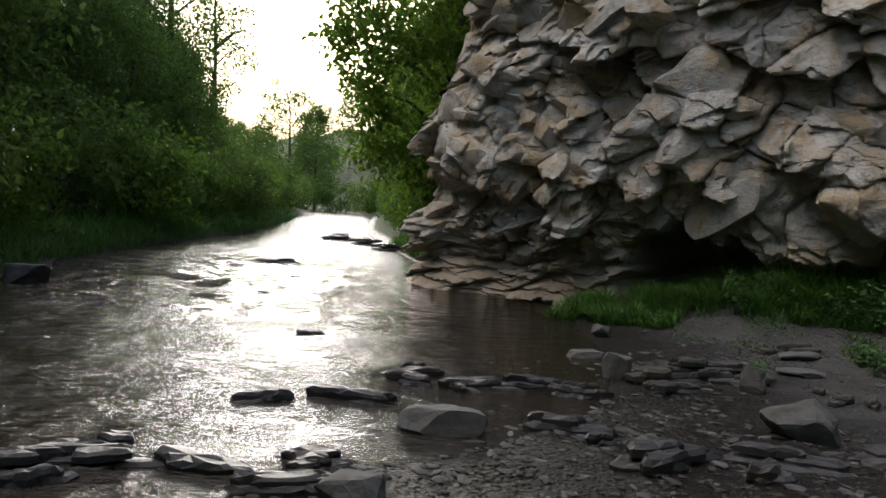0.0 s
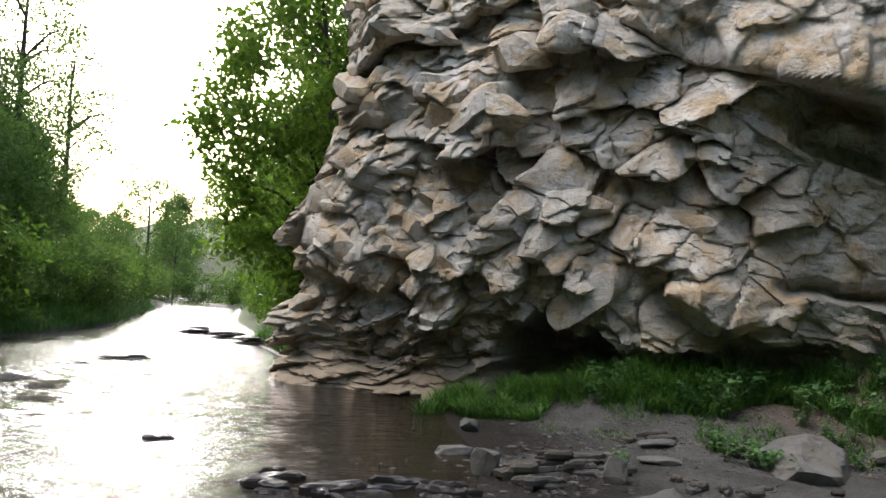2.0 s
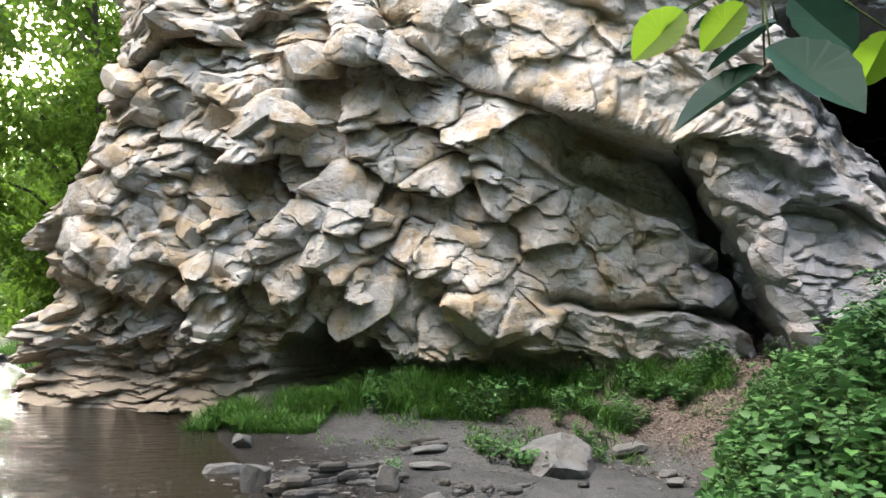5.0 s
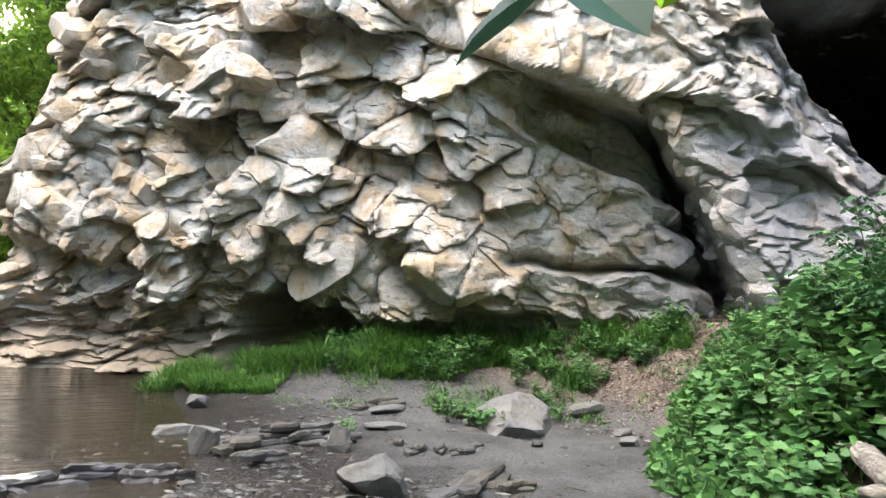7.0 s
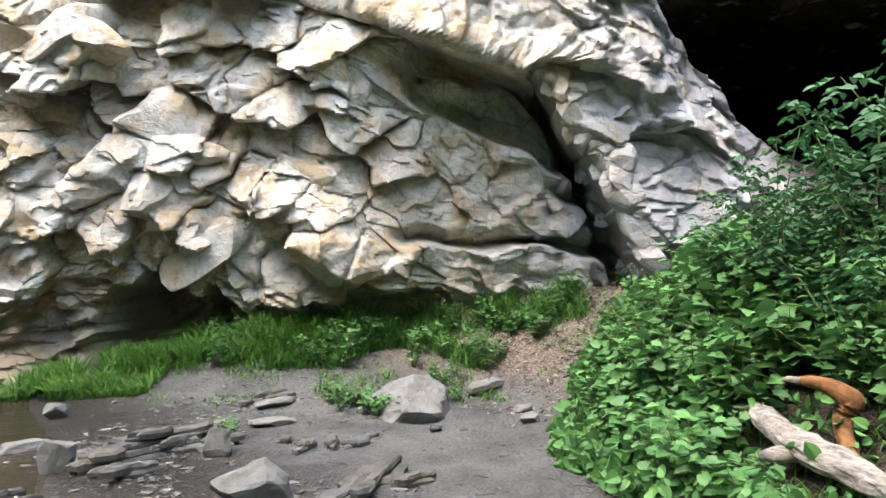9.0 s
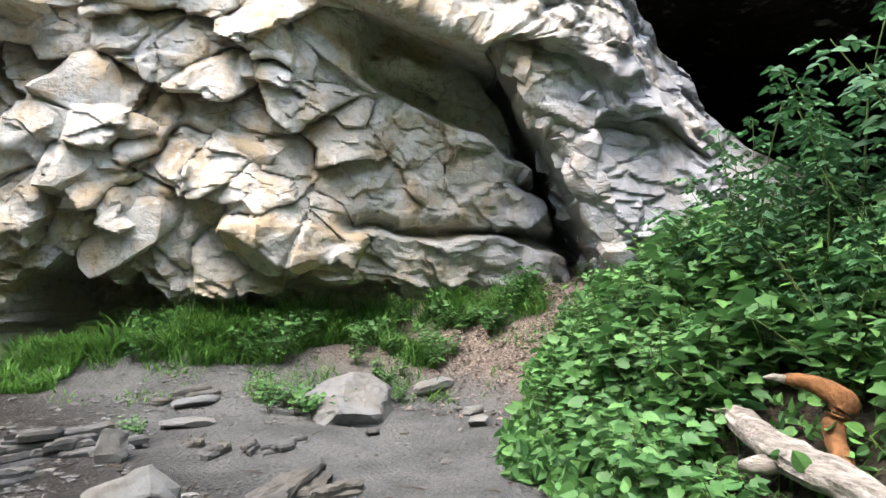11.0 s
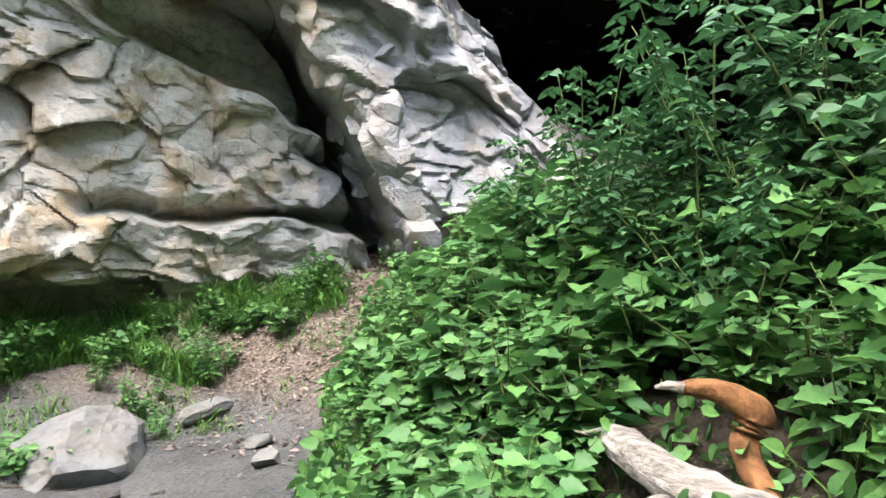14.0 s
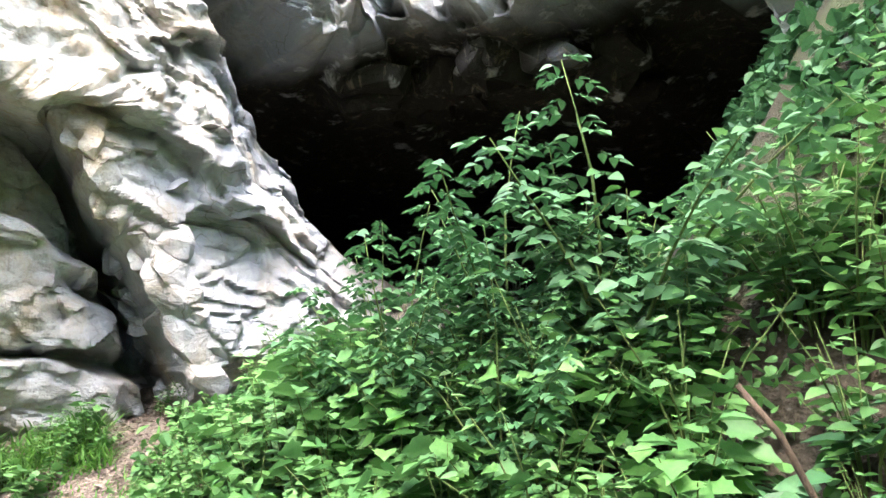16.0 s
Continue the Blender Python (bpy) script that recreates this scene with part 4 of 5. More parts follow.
# ---- herbs and shrubs on the bank below the cave ----
def herb(label, seed, stems, height, per, leaf, material, shape, category="plant"):
    """Stems from one root, each with leaves on short stalks up its length."""
    rng = np.random.default_rng(seed)
    top = tagged(new("herb_plant"), label, category)
    c, a, n, l = [], [], [], []
    for i in range(stems):
        t0 = rng.uniform(0, 2 * math.pi)
        out = Vector((math.cos(t0), math.sin(t0), 0))
        h, r = height * rng.uniform(0.65, 1.15), height * rng.uniform(0.15, 0.6)
        pts = [out * (r * t * t + 0.02) + Vector((0, 0, h * t - 0.05)) for t in (0, 0.35, 0.7, 1.0)]
        child(mesh_object("stem", *tube(pts, [0.006, 0.005, 0.004, 0.002], 4), M_STEM, True), top)
        for j in range(per):
            t = 0.25 + 0.75 * (j + rng.random() * 0.5) / per
            p = out * (r * t * t) + Vector((0, 0, h * min(t, 1.02)))
            b = rng.uniform(0, 2 * math.pi) if j % 2 else t0 + rng.normal() * 0.8
            d = Vector((math.cos(b), math.sin(b), rng.uniform(-0.15, 0.35)))
            stalk = leaf * rng.uniform(0.25, 0.8) * (1.15 - 0.5 * t)
            c.append(p + d * stalk)
            a.append(d)
            n.append(Vector((rng.normal() * 0.5 - 0.3, rng.normal() * 0.5, 1)))
            l.append(leaf * rng.uniform(0.7, 1.2) * (1.2 - 0.45 * t))
    v, f = leaves(c, a, n, l, shape, 0.14, 0.22)
    tagged(child(mesh_object("leafage", v, f, material, True), top), kind="stuff")
    return top


def elder(label, seed, stems, height, spreadout, material):
    """Arching woody stems with opposite feathered leaves of five leaflets."""
    rng = np.random.default_rng(seed)
    top = tagged(new("shrub"), label, "shrub")
    c, a, n, l = [], [], [], []
    for i in range(stems):
        t0 = 2 * math.pi * (i + 0.5 * rng.random()) / stems
        out = Vector((math.cos(t0), math.sin(t0), 0))
        h, r = height * rng.uniform(0.65, 1.1), spreadout * rng.uniform(0.35, 1.1)
        if i == 0:
            h, r = height * 1.15, 0.15
        ts = np.linspace(0, 1, 7)
        pts = [out * (r * t**1.7 + 0.03) + Vector((0.03 * math.sin(7 * t + i), 0.03 * math.cos(6 * t), h * (t - 0.16 * r * t * t) - 0.12)) for t in ts]
        child(mesh_object("stem", *tube(pts, [0.013 * (1.1 - t) + 0.002 for t in ts], 5), M_STEM, True), top)
        for j in range(15):
            t = 0.2 + 0.8 * j / 14
            k = t * 6
            p = pts[int(k)].lerp(pts[min(6, int(k) + 1)], k - int(k))
            for half in (0, 1):
                b = t0 + (j % 2) * 1.57 + half * math.pi + rng.normal() * 0.35
                d = Vector((math.cos(b), math.sin(b), 0.25 - 0.3 * rng.random())).normalized()
                across = d.cross(Vector((0, 0, 1))).normalized()
                rachis = 0.24 * rng.uniform(0.7, 1.15) * (1.15 - 0.55 * t)
                size = 0.118 * rng.uniform(0.8, 1.2) * (1.2 - 0.5 * t)
                for q, sign in ((0.45, 1), (0.45, -1), (0.8, 1), (0.8, -1), (1.0, 0)):
                    c.append(p + d * rachis * q + Vector((0, 0, -0.06 * q * q)))
                    a.append((d * (0.45 if sign else 1.0) + across * sign + Vector((0, 0, -0.22))))
                    n.append(Vector((rng.normal() * 0.3 - 0.4, rng.normal() * 0.3, 1)))
                    l.append(size)
    v, f = leaves(c, a, n, l, OVATE, 0.16, 0.25)
    tagged(child(mesh_object("leafage", v, f, material, True), top), kind="stuff")
    return top


lobed = [herb("leafy green herb with broad lobed leaves beside path", 100 + i, 7, 0.42 + 0.1 * i, 9, 0.125, M_LEAF, LOBED) for i in range(3)]
nettles = [herb("upright green herb with pointed oval leaves", 110 + i, 7, 0.48 + 0.12 * i, 12, 0.095, M_LEAF, OVATE) for i in range(3)]
big_leaf = [herb("large-leaved dark green herb on earth slope", 120 + i, 5, 0.40, 4, 0.20, M_LEAF2, OVATE) for i in range(2)]


def beds(rng, n, inner, outer, y0, y1, size0, size1):
    out = []
    while len(out) < n:
        y = rng.uniform(y0, y1)
        d = rng.uniform(inner, outer)
        x = float(edge_line(y)) + d
        off_log = x - np.interp(y, (2.4, 3.5), (4.7, 5.19))
        if -0.12 < off_log < 0.14 and 2.2 < y < 3.6 or -0.15 < off_log < 0.5 and 2.6 < y < 3.4 or size0 == 0.7 and off_log < 0.5 and 2.0 < y < 4.0:
            continue
        if -0.7 < off_log < 0.3 and 2.2 < y < 3.6:
            out.append((x, y, 0.30))
            continue
        if x > 9.6 or (y > 6.2 and x > 8.2):
            continue
        out.append((x, y, (size0 + (size1 - size0) * min(1.0, d / 2.2)) * float(1 - 0.5 * sstep(5.0, 6.3, y))))
    return out


grow(lobed, beds(rng, 105, 0.15, 2.2, 2.3, 6.7, 0.75, 1.25), "herbs on the bank", rng)
grow(nettles, beds(rng, 120, 0.25, 3.3, 0.2, 6.6, 0.55, 1.3), "herbs on the bank", rng)
grow(lobed, [(rng.uniform(4.0, 4.75), rng.uniform(1.3, 3.5), 0.36) for _ in range(24)], "herbs on the bank", rng)
grow(nettles, [(rng.uniform(4.65, 5.3), rng.uniform(1.2, 2.3), 0.75) for _ in range(12)], "herbs on the bank", rng)
grow(big_leaf, beds(rng, 26, 0.5, 3.2, 0.6, 5.5, 0.6, 1.0), "herbs on the bank", rng)
# Low growth round the boulder and at the foot of the cliff.
around = [(4.5, 7.0, 0.5), (4.45, 7.25, 0.5), (4.6, 6.75, 0.35), (5.55, 7.1, 0.4), (5.7, 7.3, 0.4), (4.3, 7.45, 0.5), (4.72, 7.45, 0.5), (4.55, 7.6, 0.45), (4.9, 6.95, 0.4), (4.6, 7.15, 0.4), (5.75, 7.75, 0.5), (5.95, 7.6, 0.45), (5.65, 7.5, 0.4), (4.45, 7.85, 0.5), (2.9, 7.0, 0.35), (3.1, 7.3, 0.3), (8.6, 7.25, 0.5), (8.8, 7.1, 0.5)]
x, y = along_wall(rng, 46, 3.6, 8.4, 0.2, 1.4)
around += [(float(a), float(b), 0.4 + 0.4 * rng.random()) for a, b in zip(x, y)]
for i, (x, y, size) in enumerate(around):
    ob = copy_thing_plain((lobed + nettles)[i % 6], planted(None, x, y, i * 77, size))
    tagged(ob, "low green herb on silt at foot of rocks", group="low herbs by the rocks")

n = 6500
y = rng.uniform(0.2, 6.6, n)
x = edge_line(y) - 0.12 + rng.uniform(0.0, 1.0, n) ** 1.9 * 4.2 + 0.18 * fractal(y * 2.1, y * 0 + 0.3, 33, 3)
keep = (x < 9.0) & ((np.abs(x - np.interp(y, (2.4, 3.5), (4.7, 5.19))) > 0.10) | (y > 3.5) | (y < 2.35)) & (fractal(x * 1.6, y * 1.6, 29, 3) > 0.15 - 1.1 * sstep(-0.2, 0.4, x - edge_line(y)))
places = np.stack([x, y, ground_z(x, y) + np.abs(rng.normal(size=n)) * 0.10 + 0.02], -1)[keep]
tagged(foliage("ground_cover", rng, places, 0.095, M_LEAF, ROUND, 1.1), "low green ground cover among taller herbs", "plants", kind="stuff")

elders = [elder("tall feathery-leaved green shrub in front of dark cave", 140 + i, 7, 1.75 + 0.15 * i, 1.0, M_LEAF2) for i in range(3)]
grow(elders, [(6.55, 2.65, 1.35), (6.35, 3.9, 0.9), (6.9, 3.4, 1.1), (6.7, 2.2, 0.55), (7.4, 4.4, 0.85), (6.0, 3.2, 0.8), (6.9, 2.9, 1.0), (8.1, 2.9, 0.7), (6.0, -0.3, 1.0)], "shrubs below the cave", rng, 0.88, 0.95)
# Creeping green on the steep slope past the cave.
n = 17000
x, y = rng.uniform(6.8, 11.8, n), rng.uniform(-1.6, 2.5, n)
keep = (fractal(x * 0.9, y * 0.9, 19, 3) > -0.38) & (y < 1.3 + 0.3 * (x - 6.8))
places = np.stack([x, y, ground_z(x, y) + np.abs(rng.normal(size=n)) * 0.16], -1)[keep]
tagged(foliage("hillside_plants", rng, places, 0.15, M_LEAF2, OVATE, 1.2), "low bright green plants covering steep earth slope", "plants", kind="stuff")

# ---- the hazel branch that hangs beside the path ----
sapling = tagged(new("sapling"), "hazel sapling with large serrated leaves overhanging path", "sapling")
rng2 = np.random.default_rng(9)
root = Vector((2.55, -0.45, float(ground_z(2.55, -0.45)) - 0.1))
arch = [root, Vector((2.3, 0.0, 1.3)), Vector((1.75, 0.55, 2.0)), Vector((1.12, 0.99, 1.95)), Vector((0.75, 1.05, 1.93)), Vector((0.53, 1.1, 1.885))]
child(mesh_object("stem", *tube(arch, [0.022, 0.018, 0.012, 0.006, 0.004, 0.002], 6), M_BARK, True), sapling)
SERRATE = np.array([(0, 0), (0.05, 0.13), (0.16, 0.24), (0.20, 0.235), (0.32, 0.32), (0.36, 0.31), (0.50, 0.345), (0.54, 0.325), (0.68, 0.30), (0.71, 0.27), (0.84, 0.18), (1.0, 0.0), (0.84, -0.18), (0.71, -0.27), (0.68, -0.30), (0.54, -0.325), (0.50, -0.345), (0.36, -0.31), (0.32, -0.32), (0.20, -0.235), (0.16, -0.24), (0.05, -0.13)])
# Each leaf: its base, its tip, the way its upper side faces, and whether it takes the backlit colour or the shaded one.
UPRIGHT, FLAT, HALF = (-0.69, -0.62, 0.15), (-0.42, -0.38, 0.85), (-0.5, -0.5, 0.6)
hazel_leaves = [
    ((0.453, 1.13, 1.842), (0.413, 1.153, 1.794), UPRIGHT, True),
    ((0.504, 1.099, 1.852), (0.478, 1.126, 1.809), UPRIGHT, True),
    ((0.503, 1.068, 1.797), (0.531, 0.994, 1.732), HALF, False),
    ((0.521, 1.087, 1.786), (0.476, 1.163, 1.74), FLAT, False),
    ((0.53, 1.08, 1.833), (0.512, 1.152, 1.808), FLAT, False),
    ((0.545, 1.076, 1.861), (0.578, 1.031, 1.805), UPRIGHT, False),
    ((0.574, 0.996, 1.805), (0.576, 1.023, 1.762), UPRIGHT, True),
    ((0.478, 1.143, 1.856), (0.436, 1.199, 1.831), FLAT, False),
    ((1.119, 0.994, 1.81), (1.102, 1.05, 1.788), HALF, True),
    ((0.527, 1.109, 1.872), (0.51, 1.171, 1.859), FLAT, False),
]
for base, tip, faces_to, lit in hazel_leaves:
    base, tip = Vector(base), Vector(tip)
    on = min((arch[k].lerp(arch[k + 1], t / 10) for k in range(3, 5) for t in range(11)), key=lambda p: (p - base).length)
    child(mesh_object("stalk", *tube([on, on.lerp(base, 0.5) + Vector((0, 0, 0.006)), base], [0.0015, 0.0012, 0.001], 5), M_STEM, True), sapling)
    child(mesh_object("leaf", *leaves([base], [tip - base], [faces_to], [(tip - base).length * 1.08], SERRATE, 0.14, 0.12), M_SUNLEAF if lit else M_HAZEL_SHADED), sapling)
# More of its leaves further back along the branch.
for i in range(16):
    p = arch[2].lerp(arch[3], i / 18)
    b = rng2.uniform(0, 2 * math.pi)
    d = Vector((math.cos(b), math.sin(b), -0.3))
    child(mesh_object("leaf", *leaves([p + d * 0.02], [d], [(rng2.normal() * 0.4, rng2.normal() * 0.4, 1)], [0.09 * rng2.uniform(0.75, 1.15)], SERRATE, 0.12, 0.2), M_HAZEL_SHADED), sapling)


# ---- stones ----
def stone(name, label, x, y, size, turn, material, seed, sink=0.25, tilt=(0, 0), cuts=12, group="", flat=True):
    """A broken stone: a ball cut by planes, with chipped faces, sunk a little into the ground."""
    r = random.Random(seed)
    bm = bmesh.new()
    bmesh.ops.create_icosphere(bm, subdivisions=4 if max(size) > 1.0 else 3 if max(size) > 0.18 else 2, radius=1.0)
    planes = [(Vector((r.gauss(0, 1), r.gauss(0, 1), r.gauss(0, 0.8))).normalized(), r.uniform(0.5, 0.85)) for _ in range(cuts)]
    if flat:
        planes.append((Vector((r.uniform(-0.2, 0.2), r.uniform(-0.2, 0.2), 1)).normalized(), r.uniform(0.45, 0.65)))
    else:
        planes += [(Vector((math.cos(t), math.sin(t), 0.9)).normalized(), r.uniform(0.42, 0.6)) for t in (0.6, 2.5, 4.2, 5.3)]
    for v in bm.verts:
        for nrm, d in planes:
            over = v.co.dot(nrm) - d
            if over > 0:
                v.co -= nrm * over
        v.co += v.co.normalized() * (0.06 * noise.noise(v.co * 3.0 + Vector((seed, 0, 0))) + 0.03 * noise.noise(v.co * 9.0 + Vector((seed, 4, 0))))
        v.co = Vector((v.co.x * size[0] * 0.62, v.co.y * size[1] * 0.62, v.co.z * size[2] * 0.8))
    me = bpy.data.meshes.new(name)
    bm.to_mesh(me)
    bm.free()
    me.materials.append(material)
    ob = new(name, me)
    ob.matrix_basis = pose(x, y, max(float(ground_z(x, y)), -0.06) + size[2] * (0.5 - sink), tilt[0], tilt[1], turn)
    return tagged(ob, label, "stone", group)


stone("stone", "pale grey flat-topped stone standing in shallow water", 0.0, 5.16, (0.54, 0.38, 0.24), 8, M_STONE, 3, 0.10)
stone("stone", "large pale grey angular stone on gravel", 2.44, 5.27, (0.50, 0.36, 0.30), -25, M_STONE, 6, 0.12, (6, 10), 10, "", False)
stone("boulder", "grey boulder half buried among low herbs", 5.05, 7.15, (1.45, 0.95, 0.5), 30, M_STONE, 9, 0.34, (-6, 8), 8, "", False)
stone("stone", "small upright grey stone beside larger stone", 2.68, 6.62, (0.24, 0.2, 0.28), 10, M_STONE, 11, 0.15)
stone("stone", "smooth pale oblong stone in calm shallow water", 1.5, 7.85, (0.52, 0.16, 0.13), 5, M_STONE, 13, 0.12)
stone("stone", "whitish stone lying at water's edge", 1.98, 9.1, (0.28, 0.18, 0.16), 30, M_STONE, 14, 0.1)
stone("stone", "round grey stone beside layered slabs", 1.6, 7.0, (0.24, 0.2, 0.24), 0, M_STONE, 16, 0.1)
stone("stone", "white flat stone on trodden path", 5.8, 6.3, (0.22, 0.14, 0.09), 15, M_STONE, 17, 0.1)
stone("stone", "flat grey stone on trodden path", 5.5, 5.9, (0.32, 0.22, 0.07), 40, M_STONE, 18, 0.1)
stone("stone", "low pale slab among herbs beside path", 6.1, 7.2, (0.6, 0.3, 0.11), 20, M_STONE, 19, 0.3, (0, -4))
stone("stone", "small dark stone on silt", 4.6, 6.22, (0.14, 0.1, 0.08), 15, M_WET, 20, 0.1)
stone("stone", "flat pale stone on silt below grass", 3.83, 8.1, (0.5, 0.2, 0.09), 12, M_STONE, 21, 0.1)
stone("stone", "flat pale stone on damp silt", 3.5, 7.35, (0.38, 0.24, 0.07), -10, M_STONE, 22, 0.1)
stone("stone", "grey stone at the shallow water's edge", -0.5, 3.88, (0.38, 0.26, 0.15), 12, M_STONE, 23, 0.1)
stone("stone", "dark wet stone on river shore", -5.85, 10.6, (0.7, 0.5, 0.3), 12, M_WET, 24, 0.1)
def slab(label, x, y, long, wide, high, turn, material, seed, group):
    """A ledge of thin broken plates, one upon another, each with a ragged outline."""
    r = random.Random(seed)
    top = tagged(new("slab"), label, "rock", group)
    layers = max(2, min(4, round(high / 0.045)))
    thick = high / layers
    for k in range(layers):
        lx, ly = long * (0.54 - 0.09 * k) * r.uniform(0.75, 1.05), wide * (0.52 - 0.07 * k) * r.uniform(0.7, 1.05)
        ox, oy = r.gauss(0, 0.10) * long, r.gauss(0, 0.10) * wide
        bm = bmesh.new()
        count = 20
        f1, f2, f3 = (r.uniform(0, 6.3) for _ in range(3))
        rim = []
        for i in range(count):
            t = 2 * math.pi * i / count
            q = 0.82 + 0.2 * math.sin(2 * t + f1) + 0.12 * math.sin(3 * t + f2) + 0.10 * math.sin(5 * t + f3) + r.uniform(-0.07, 0.07)
            rim.append((ox + lx * q * math.cos(t), oy + ly * q * math.sin(t)))
        low = [bm.verts.new((px, py, thick * (k - 0.6))) for px, py in rim]
        mid = [bm.verts.new((px * 1.02, py * 1.02, thick * (k + 0.35 + r.uniform(-0.2, 0.2)))) for px, py in rim]
        up = [bm.verts.new((ox + (px - ox) * 0.86, oy + (py - oy) * 0.8, thick * (k + 0.85 + r.uniform(-0.25, 0.25)))) for px, py in rim]
        peak = bm.verts.new((ox, oy, thick * (k + 0.9)))
        for i in range(count):
            j = (i + 1) % count
            bm.faces.new((low[i], low[j], mid[j], mid[i]))
            bm.faces.new((mid[i], mid[j], up[j], up[i]))
            bm.faces.new((up[i], up[j], peak))
        bm.faces.new(low[::-1])
        me = bpy.data.meshes.new("layer")
        bm.to_mesh(me)
        bm.free()
        me.materials.append(material)
        child(new("layer", me), top)
    top.matrix_basis = pose(x, y, max(float(ground_z(x, y)), -0.03), r.uniform(-9, 9), r.uniform(-6, 6), turn)


# Layered dark slabs that lie along the shallows.
slabs = [(-1.36, 5.55, 0.62, 0.2, 0.10, 4), (-0.72, 5.75, 0.78, 0.2, 0.11, -4), (-0.3, 6.6, 0.62, 0.2, 0.10, 8), (-0.2, 6.35, 0.5, 0.22, 0.10, 2), (0.35, 6.3, 0.7, 0.22, 0.11, 6), (0.75, 6.45, 0.9, 0.2, 0.12, 4), (1.05, 6.3, 0.6, 0.18, 0.10, 0), (0.82, 5.3, 0.62, 0.2, 0.10, -8), (-1.4, 8.15, 0.36, 0.12, 0.06, 0), (-3.5, 15.8, 1.1, 0.3, 0.10, 0), (-1.9, 4.25, 0.8, 0.3, 0.12, 6), (-1.35, 4.3, 0.6, 0.25, 0.10, -10), (-2.3, 4.1, 0.7, 0.3, 0.12, 15), (-0.95, 4.0, 0.7, 0.22, 0.09, 5), (-0.75, 4.45, 0.5, 0.2, 0.09, -6), (1.2, 4.65, 0.9, 0.36, 0.14, 10), (2.05, 4.7, 0.7, 0.3, 0.12, -15), (-3.3, 25, 1.5, 0.6, 0.25, 10), (-2.4, 23.4, 1.3, 0.5, 0.22, -10), (-1.2, 21.5, 1.1, 0.5, 0.2, 5)]
spall = random.Random(31)
slabs += [(x + spall.gauss(0, 0.22), y + spall.gauss(0, 0.16), long * 0.55, wide * 0.7, high * 0.8, turn + spall.gauss(0, 14)) for x, y, long, wide, high, turn in slabs]
for i, (x, y, long, wide, high, turn) in enumerate(slabs):
    slab("dark wet layered slab breaking the shallow water", x, y, long, wide, high, turn, M_WET, 200 + i, "dark slabs in the shallows")
pale = [(1.95, 6.85, 0.9, 0.3, 0.14, 22), (2.1, 6.5, 0.6, 0.2, 0.09, 18), (2.3, 7.15, 0.9, 0.22, 0.16, 15), (2.6, 7.3, 0.6, 0.25, 0.12, 8), (2.75, 6.9, 0.5, 0.18, 0.08, 0), (3.35, 6.35, 0.4, 0.2, 0.07, 30), (3.8, 6.25, 0.5, 0.2, 0.06, 20), (3.5, 6.25, 0.4, 0.14, 0.06, 50), (4.0, 8.35, 0.5, 0.2, 0.08, 10), (3.3, 5.2, 0.9, 0.3, 0.09, 25), (2.75, 4.9, 0.6, 0.24, 0.08, 18)]
pale += [(x + spall.gauss(0, 0.2), y + spall.gauss(0, 0.15), long * 0.6, wide * 0.7, high * 0.75, turn + spall.gauss(0, 9)) for x, y, long, wide, high, turn in pale]
for i, (x, y, long, wide, high, turn) in enumerate(pale):
    slab("grey layered slab half sunk in damp silt", x, y, long, wide, high, turn, M_SHORE, 240 + i, "grey slabs on the shore")

# Loose pebbles and chips on the shore.
rng = np.random.default_rng(77)
n = 13000
y = rng.uniform(3.2, 9.9, n) - np.abs(rng.normal(size=n)) * 0.5
x = np.interp(y, Y_SHORE, X_SHORE) - 0.25 + np.abs(rng.normal(size=n)) * 2.0
many = n // 3
y[:many] = rng.uniform(1.5, 8.2, many)
x[:many] = rng.uniform(0.3, 6.8, many)
keep = (x < 6.8) & (x < edge_line(y) + 0.1) & (fractal(x * 1.2, y * 1.2, 23, 3) + rng.normal(size=n) * 0.3 > -0.1)
x, y = x[keep], y[keep]
n = len(x)
ico = bmesh.new()
bmesh.ops.create_icosphere(ico, subdivisions=1, radius=1.0)
cube_v = np.array([v.co for v in ico.verts])
cube_f = np.array([[v.index for v in f.verts] for f in ico.faces])
ico.free()


def pebbles(name, label, x, y, size, flat, material):
    """Loose stones at the given places: small balls, pressed flat and dented."""
    n = len(x)
    shape = np.stack([rng.uniform(0.8, 1.9, n), rng.uniform(0.5, 1.1, n), rng.uniform(0.2, 0.5, n) * flat], -1) * size[:, None]
    turn = rng.uniform(0, 2 * np.pi, n)
    jit = cube_v[None] * rng.uniform(0.75, 1.15, (n, len(cube_v), 1)) * shape[:, None]
    px = jit[..., 0] * np.cos(turn)[:, None] - jit[..., 1] * np.sin(turn)[:, None]
    py = jit[..., 0] * np.sin(turn)[:, None] + jit[..., 1] * np.cos(turn)[:, None]
    pz = jit[..., 2] + (np.maximum(ground_z(x, y), -0.01) + shape[:, 2] * 0.4)[:, None]
    v = np.stack([px + x[:, None], py + y[:, None], pz], -1).reshape(-1, 3)
    f = ((np.arange(n) * len(cube_v))[:, None, None] + cube_f[None]).reshape(-1, 3)
    return tagged(mesh_object(name, v, f, material), label, "gravel", kind="stuff")


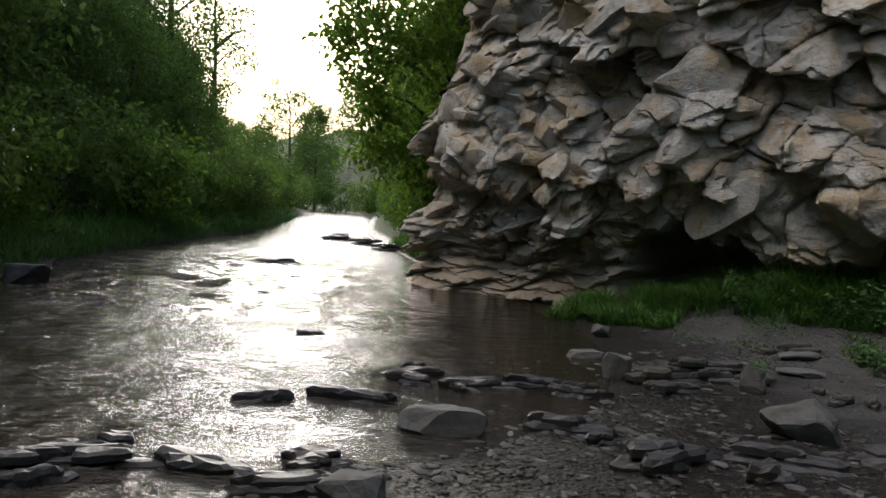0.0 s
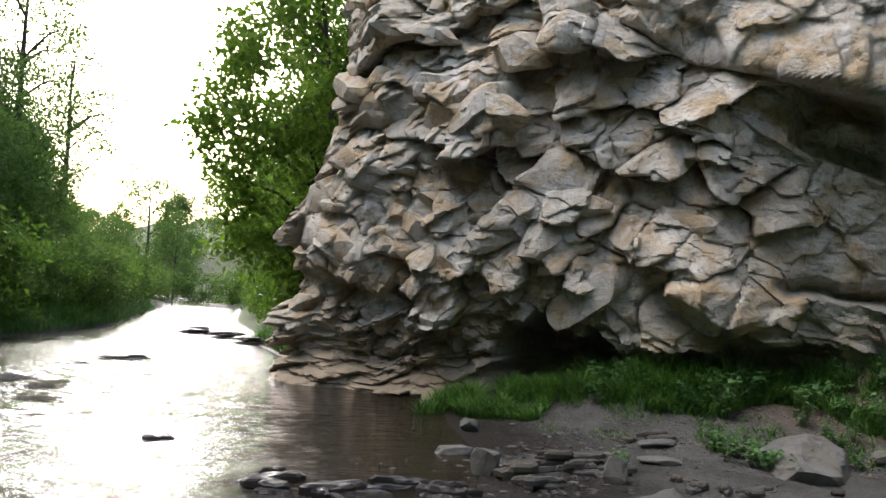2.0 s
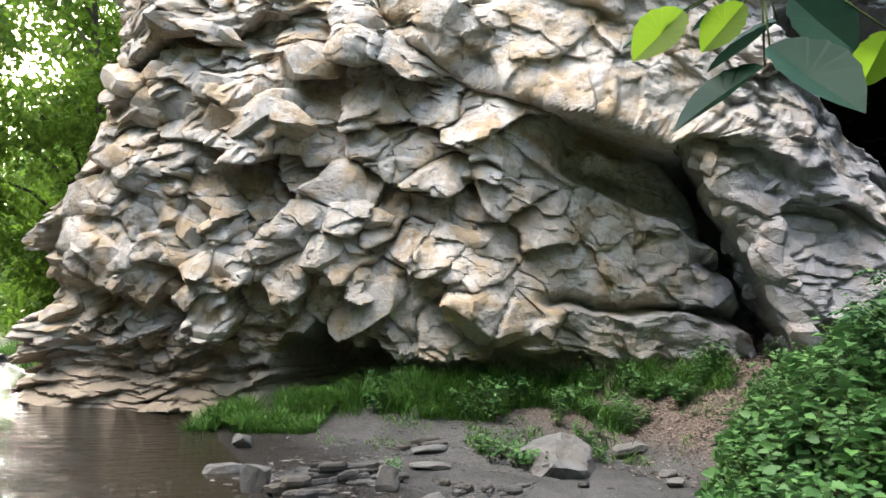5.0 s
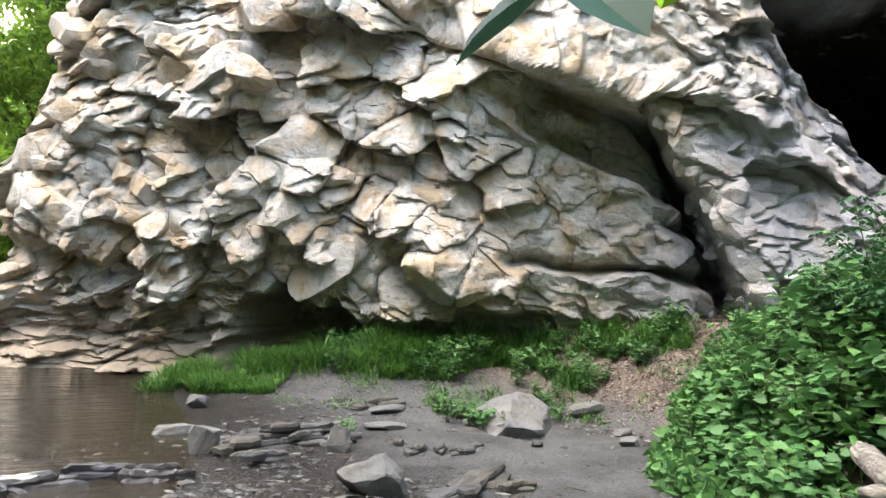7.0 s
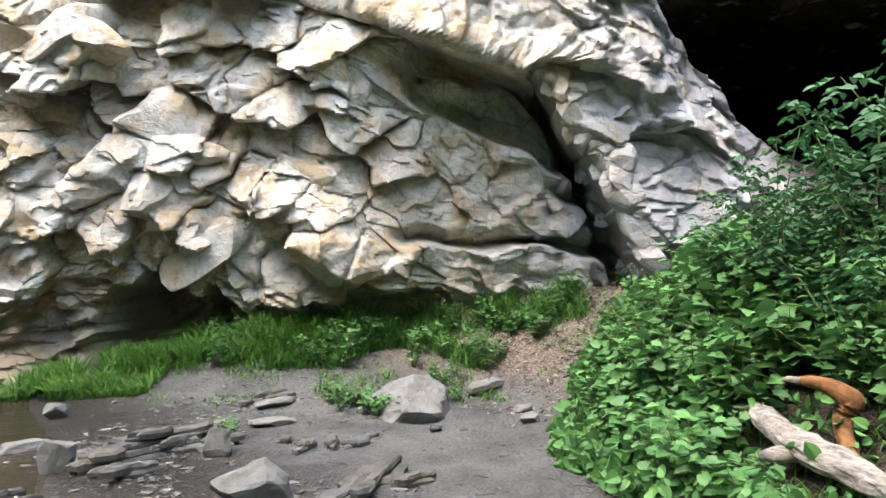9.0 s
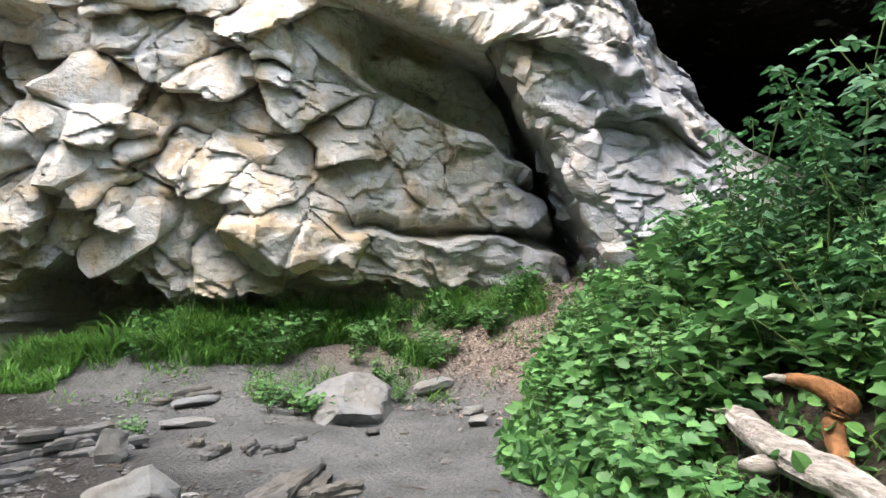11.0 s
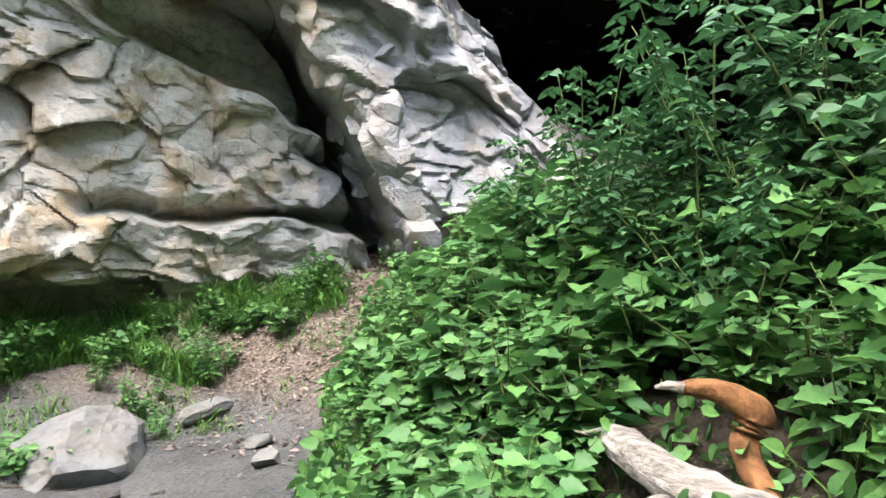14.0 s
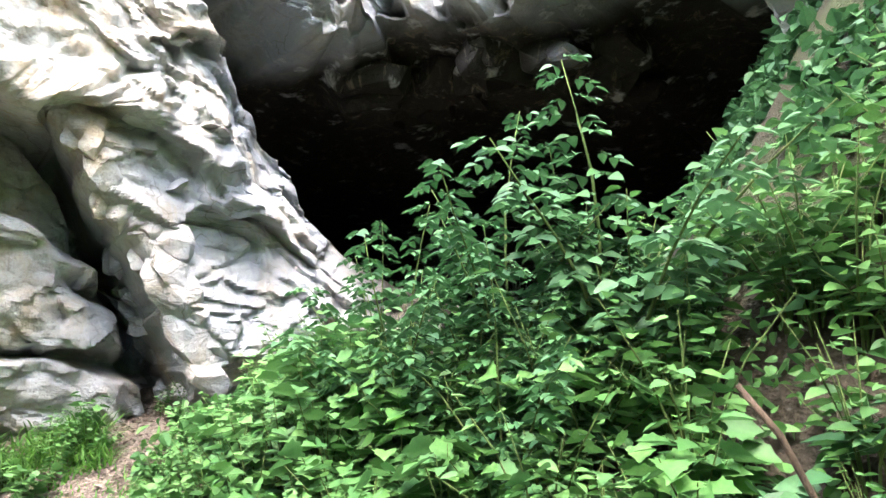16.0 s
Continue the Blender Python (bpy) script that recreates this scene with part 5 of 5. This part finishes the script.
pebbles("gravel", "loose grey gravel and chips on damp silt", x, y, np.minimum(0.010 * np.exp(rng.normal(size=n) * 0.6), 0.03), 1.0, M_GRAVEL)
few = rng.random(n) < 0.12
pebbles("stone_chips", "pale flat stone chips scattered over grey silt", x[few] + 0.03, y[few], np.minimum(0.016 * np.exp(rng.normal(size=int(few.sum())) * 0.6), 0.045), 0.8, M_STONE)
few = rng.random(n) < 0.10
pebbles("stone_chips", "dark flat slate chips scattered over grey silt", x[few] - 0.04, y[few], np.minimum(0.025 * np.exp(rng.normal(size=int(few.sum())) * 0.5), 0.06), 0.7, M_SHORE)

# Fallen leaves on the earth path up to the fissure.
n = 7500
x, y = rng.uniform(4.9, 9.6, n), rng.uniform(5.0, 9.2, n)
keep = ((x - 6.0) * -0.34 + (y - 6.9) * 0.94 < 1.0 + 0.2 * rng.normal(size=n)) & (x > 5.0 + rng.random(n) ** 0.6 * 1.8)
places = np.stack([x, y, ground_z(x, y) + 0.012], -1)[keep]
m = len(places)
axes = random_units(rng, m)
axes[:, 2] *= 0.25
v, f = leaves(places, axes, random_units(rng, m, 5.0), 0.065 * rng.uniform(0.5, 1.3, m), SIMPLE, 0.3, -0.1)
tagged(mesh_object("leaf_litter", v, f, M_DRY), "dry brown fallen leaves strewn over earth path", "leaves", kind="stuff")

# Broken twigs on the path.
pieces = []
for i in range(70):
    y = rng.uniform(2.8, 7.6)
    x = rng.uniform(1.6, min(6.6, float(edge_line(y))))
    t, long = rng.uniform(0, math.pi), rng.uniform(0.05, 0.22)
    d = Vector((math.cos(t), math.sin(t), 0)) * long
    a = Vector((x, y, float(ground_z(x, y)) + 0.006))
    b = a + d
    b.z = float(ground_z(b.x, b.y)) + 0.008
    pieces.append(tube([a, a.lerp(b, 0.5) + Vector((0.01 * rng.normal(), 0.01 * rng.normal(), 0.004)), b], [0.005, 0.004, 0.002], 5))
tagged(mesh_object("twigs", *joined(pieces), M_STICK), "small broken twigs scattered on grey silt", "twigs", kind="stuff")

# ---- dead wood ----
log = tagged(new("fallen_log"), "bleached weathered log lying among green herbs", "log")
body = [(5.18, 3.47, 0.64), (5.13, 3.38, 0.61), (5.02, 3.18, 0.54), (4.93, 2.98, 0.49), (4.82, 2.7, 0.45), (4.75, 2.52, 0.425), (4.71, 2.42, 0.41)]
child(mesh_object("trunk", *gnarled(body, [0.05, 0.08, 0.09, 0.095, 0.085, 0.08, 0.04], 22, 3, 0.24, 0.2), M_DEAD), log)
child(mesh_object("broken_stub", *tube([(4.95, 3.08, 0.47), (4.92, 3.2, 0.43), (4.92, 3.29, 0.41)], [0.065, 0.055, 0.03], 9), M_DEAD, True), log)
for q in range(4):
    r3 = random.Random(q)
    root_at = Vector((5.13 + r3.uniform(-0.03, 0.03), 3.38, 0.61 + r3.uniform(-0.04, 0.04)))
    child(mesh_object("splinter", *tube([root_at, root_at + Vector((0.04, 0.08, 0.02)), root_at + Vector((0.06 + r3.uniform(-0.04, 0.04), 0.14 + 0.1 * q / 3, r3.uniform(-0.02, 0.06)))], [0.035, 0.02, 0.004], 5), M_DEAD), log)
root_piece = tagged(new("broken_branch"), "bent orange-brown broken branch leaning on weathered log", "branch")
bent = [(5.05, 3.13, 0.89), (5.1, 3.06, 0.89), (5.17, 2.97, 0.855), (5.23, 2.88, 0.79), (5.22, 2.90, 0.71), (5.18, 2.91, 0.64), (5.09, 2.85, 0.56), (5.01, 2.78, 0.48)]
child(mesh_object("branch", *gnarled(bent, [0.02, 0.04, 0.052, 0.075, 0.068, 0.058, 0.05, 0.042], 16, 7, 0.22, 0.14), M_ORANGE, True), root_piece)
child(mesh_object("bare_tip", *tube([(5.03, 3.22, 0.89), (5.035, 3.17, 0.90), (5.05, 3.11, 0.89)], [0.008, 0.02, 0.026], 7), M_DEAD, True), root_piece, "bleached white splintered tip")
stick = tagged(new("stick"), "thin brown dead stick propped among herbs", "stick")
child(mesh_object("rod", *tube([(5.0, 2.16, 1.58), (5.02, 2.03, 1.40), (5.05, 1.9, 1.1), (5.08, 1.8, 0.6)], [0.012, 0.014, 0.014, 0.015], 6), M_STICK, True), stick)
far_log = tagged(new("fallen_log"), "grey dead branch lying on bare earth slope", "log")
child(mesh_object("trunk", *tube([(7.5, 1.3, 2.33), (7.55, 1.6, 2.30), (7.5, 1.95, 2.22)], [0.02, 0.03, 0.025], 7), M_DEAD, True), far_log)
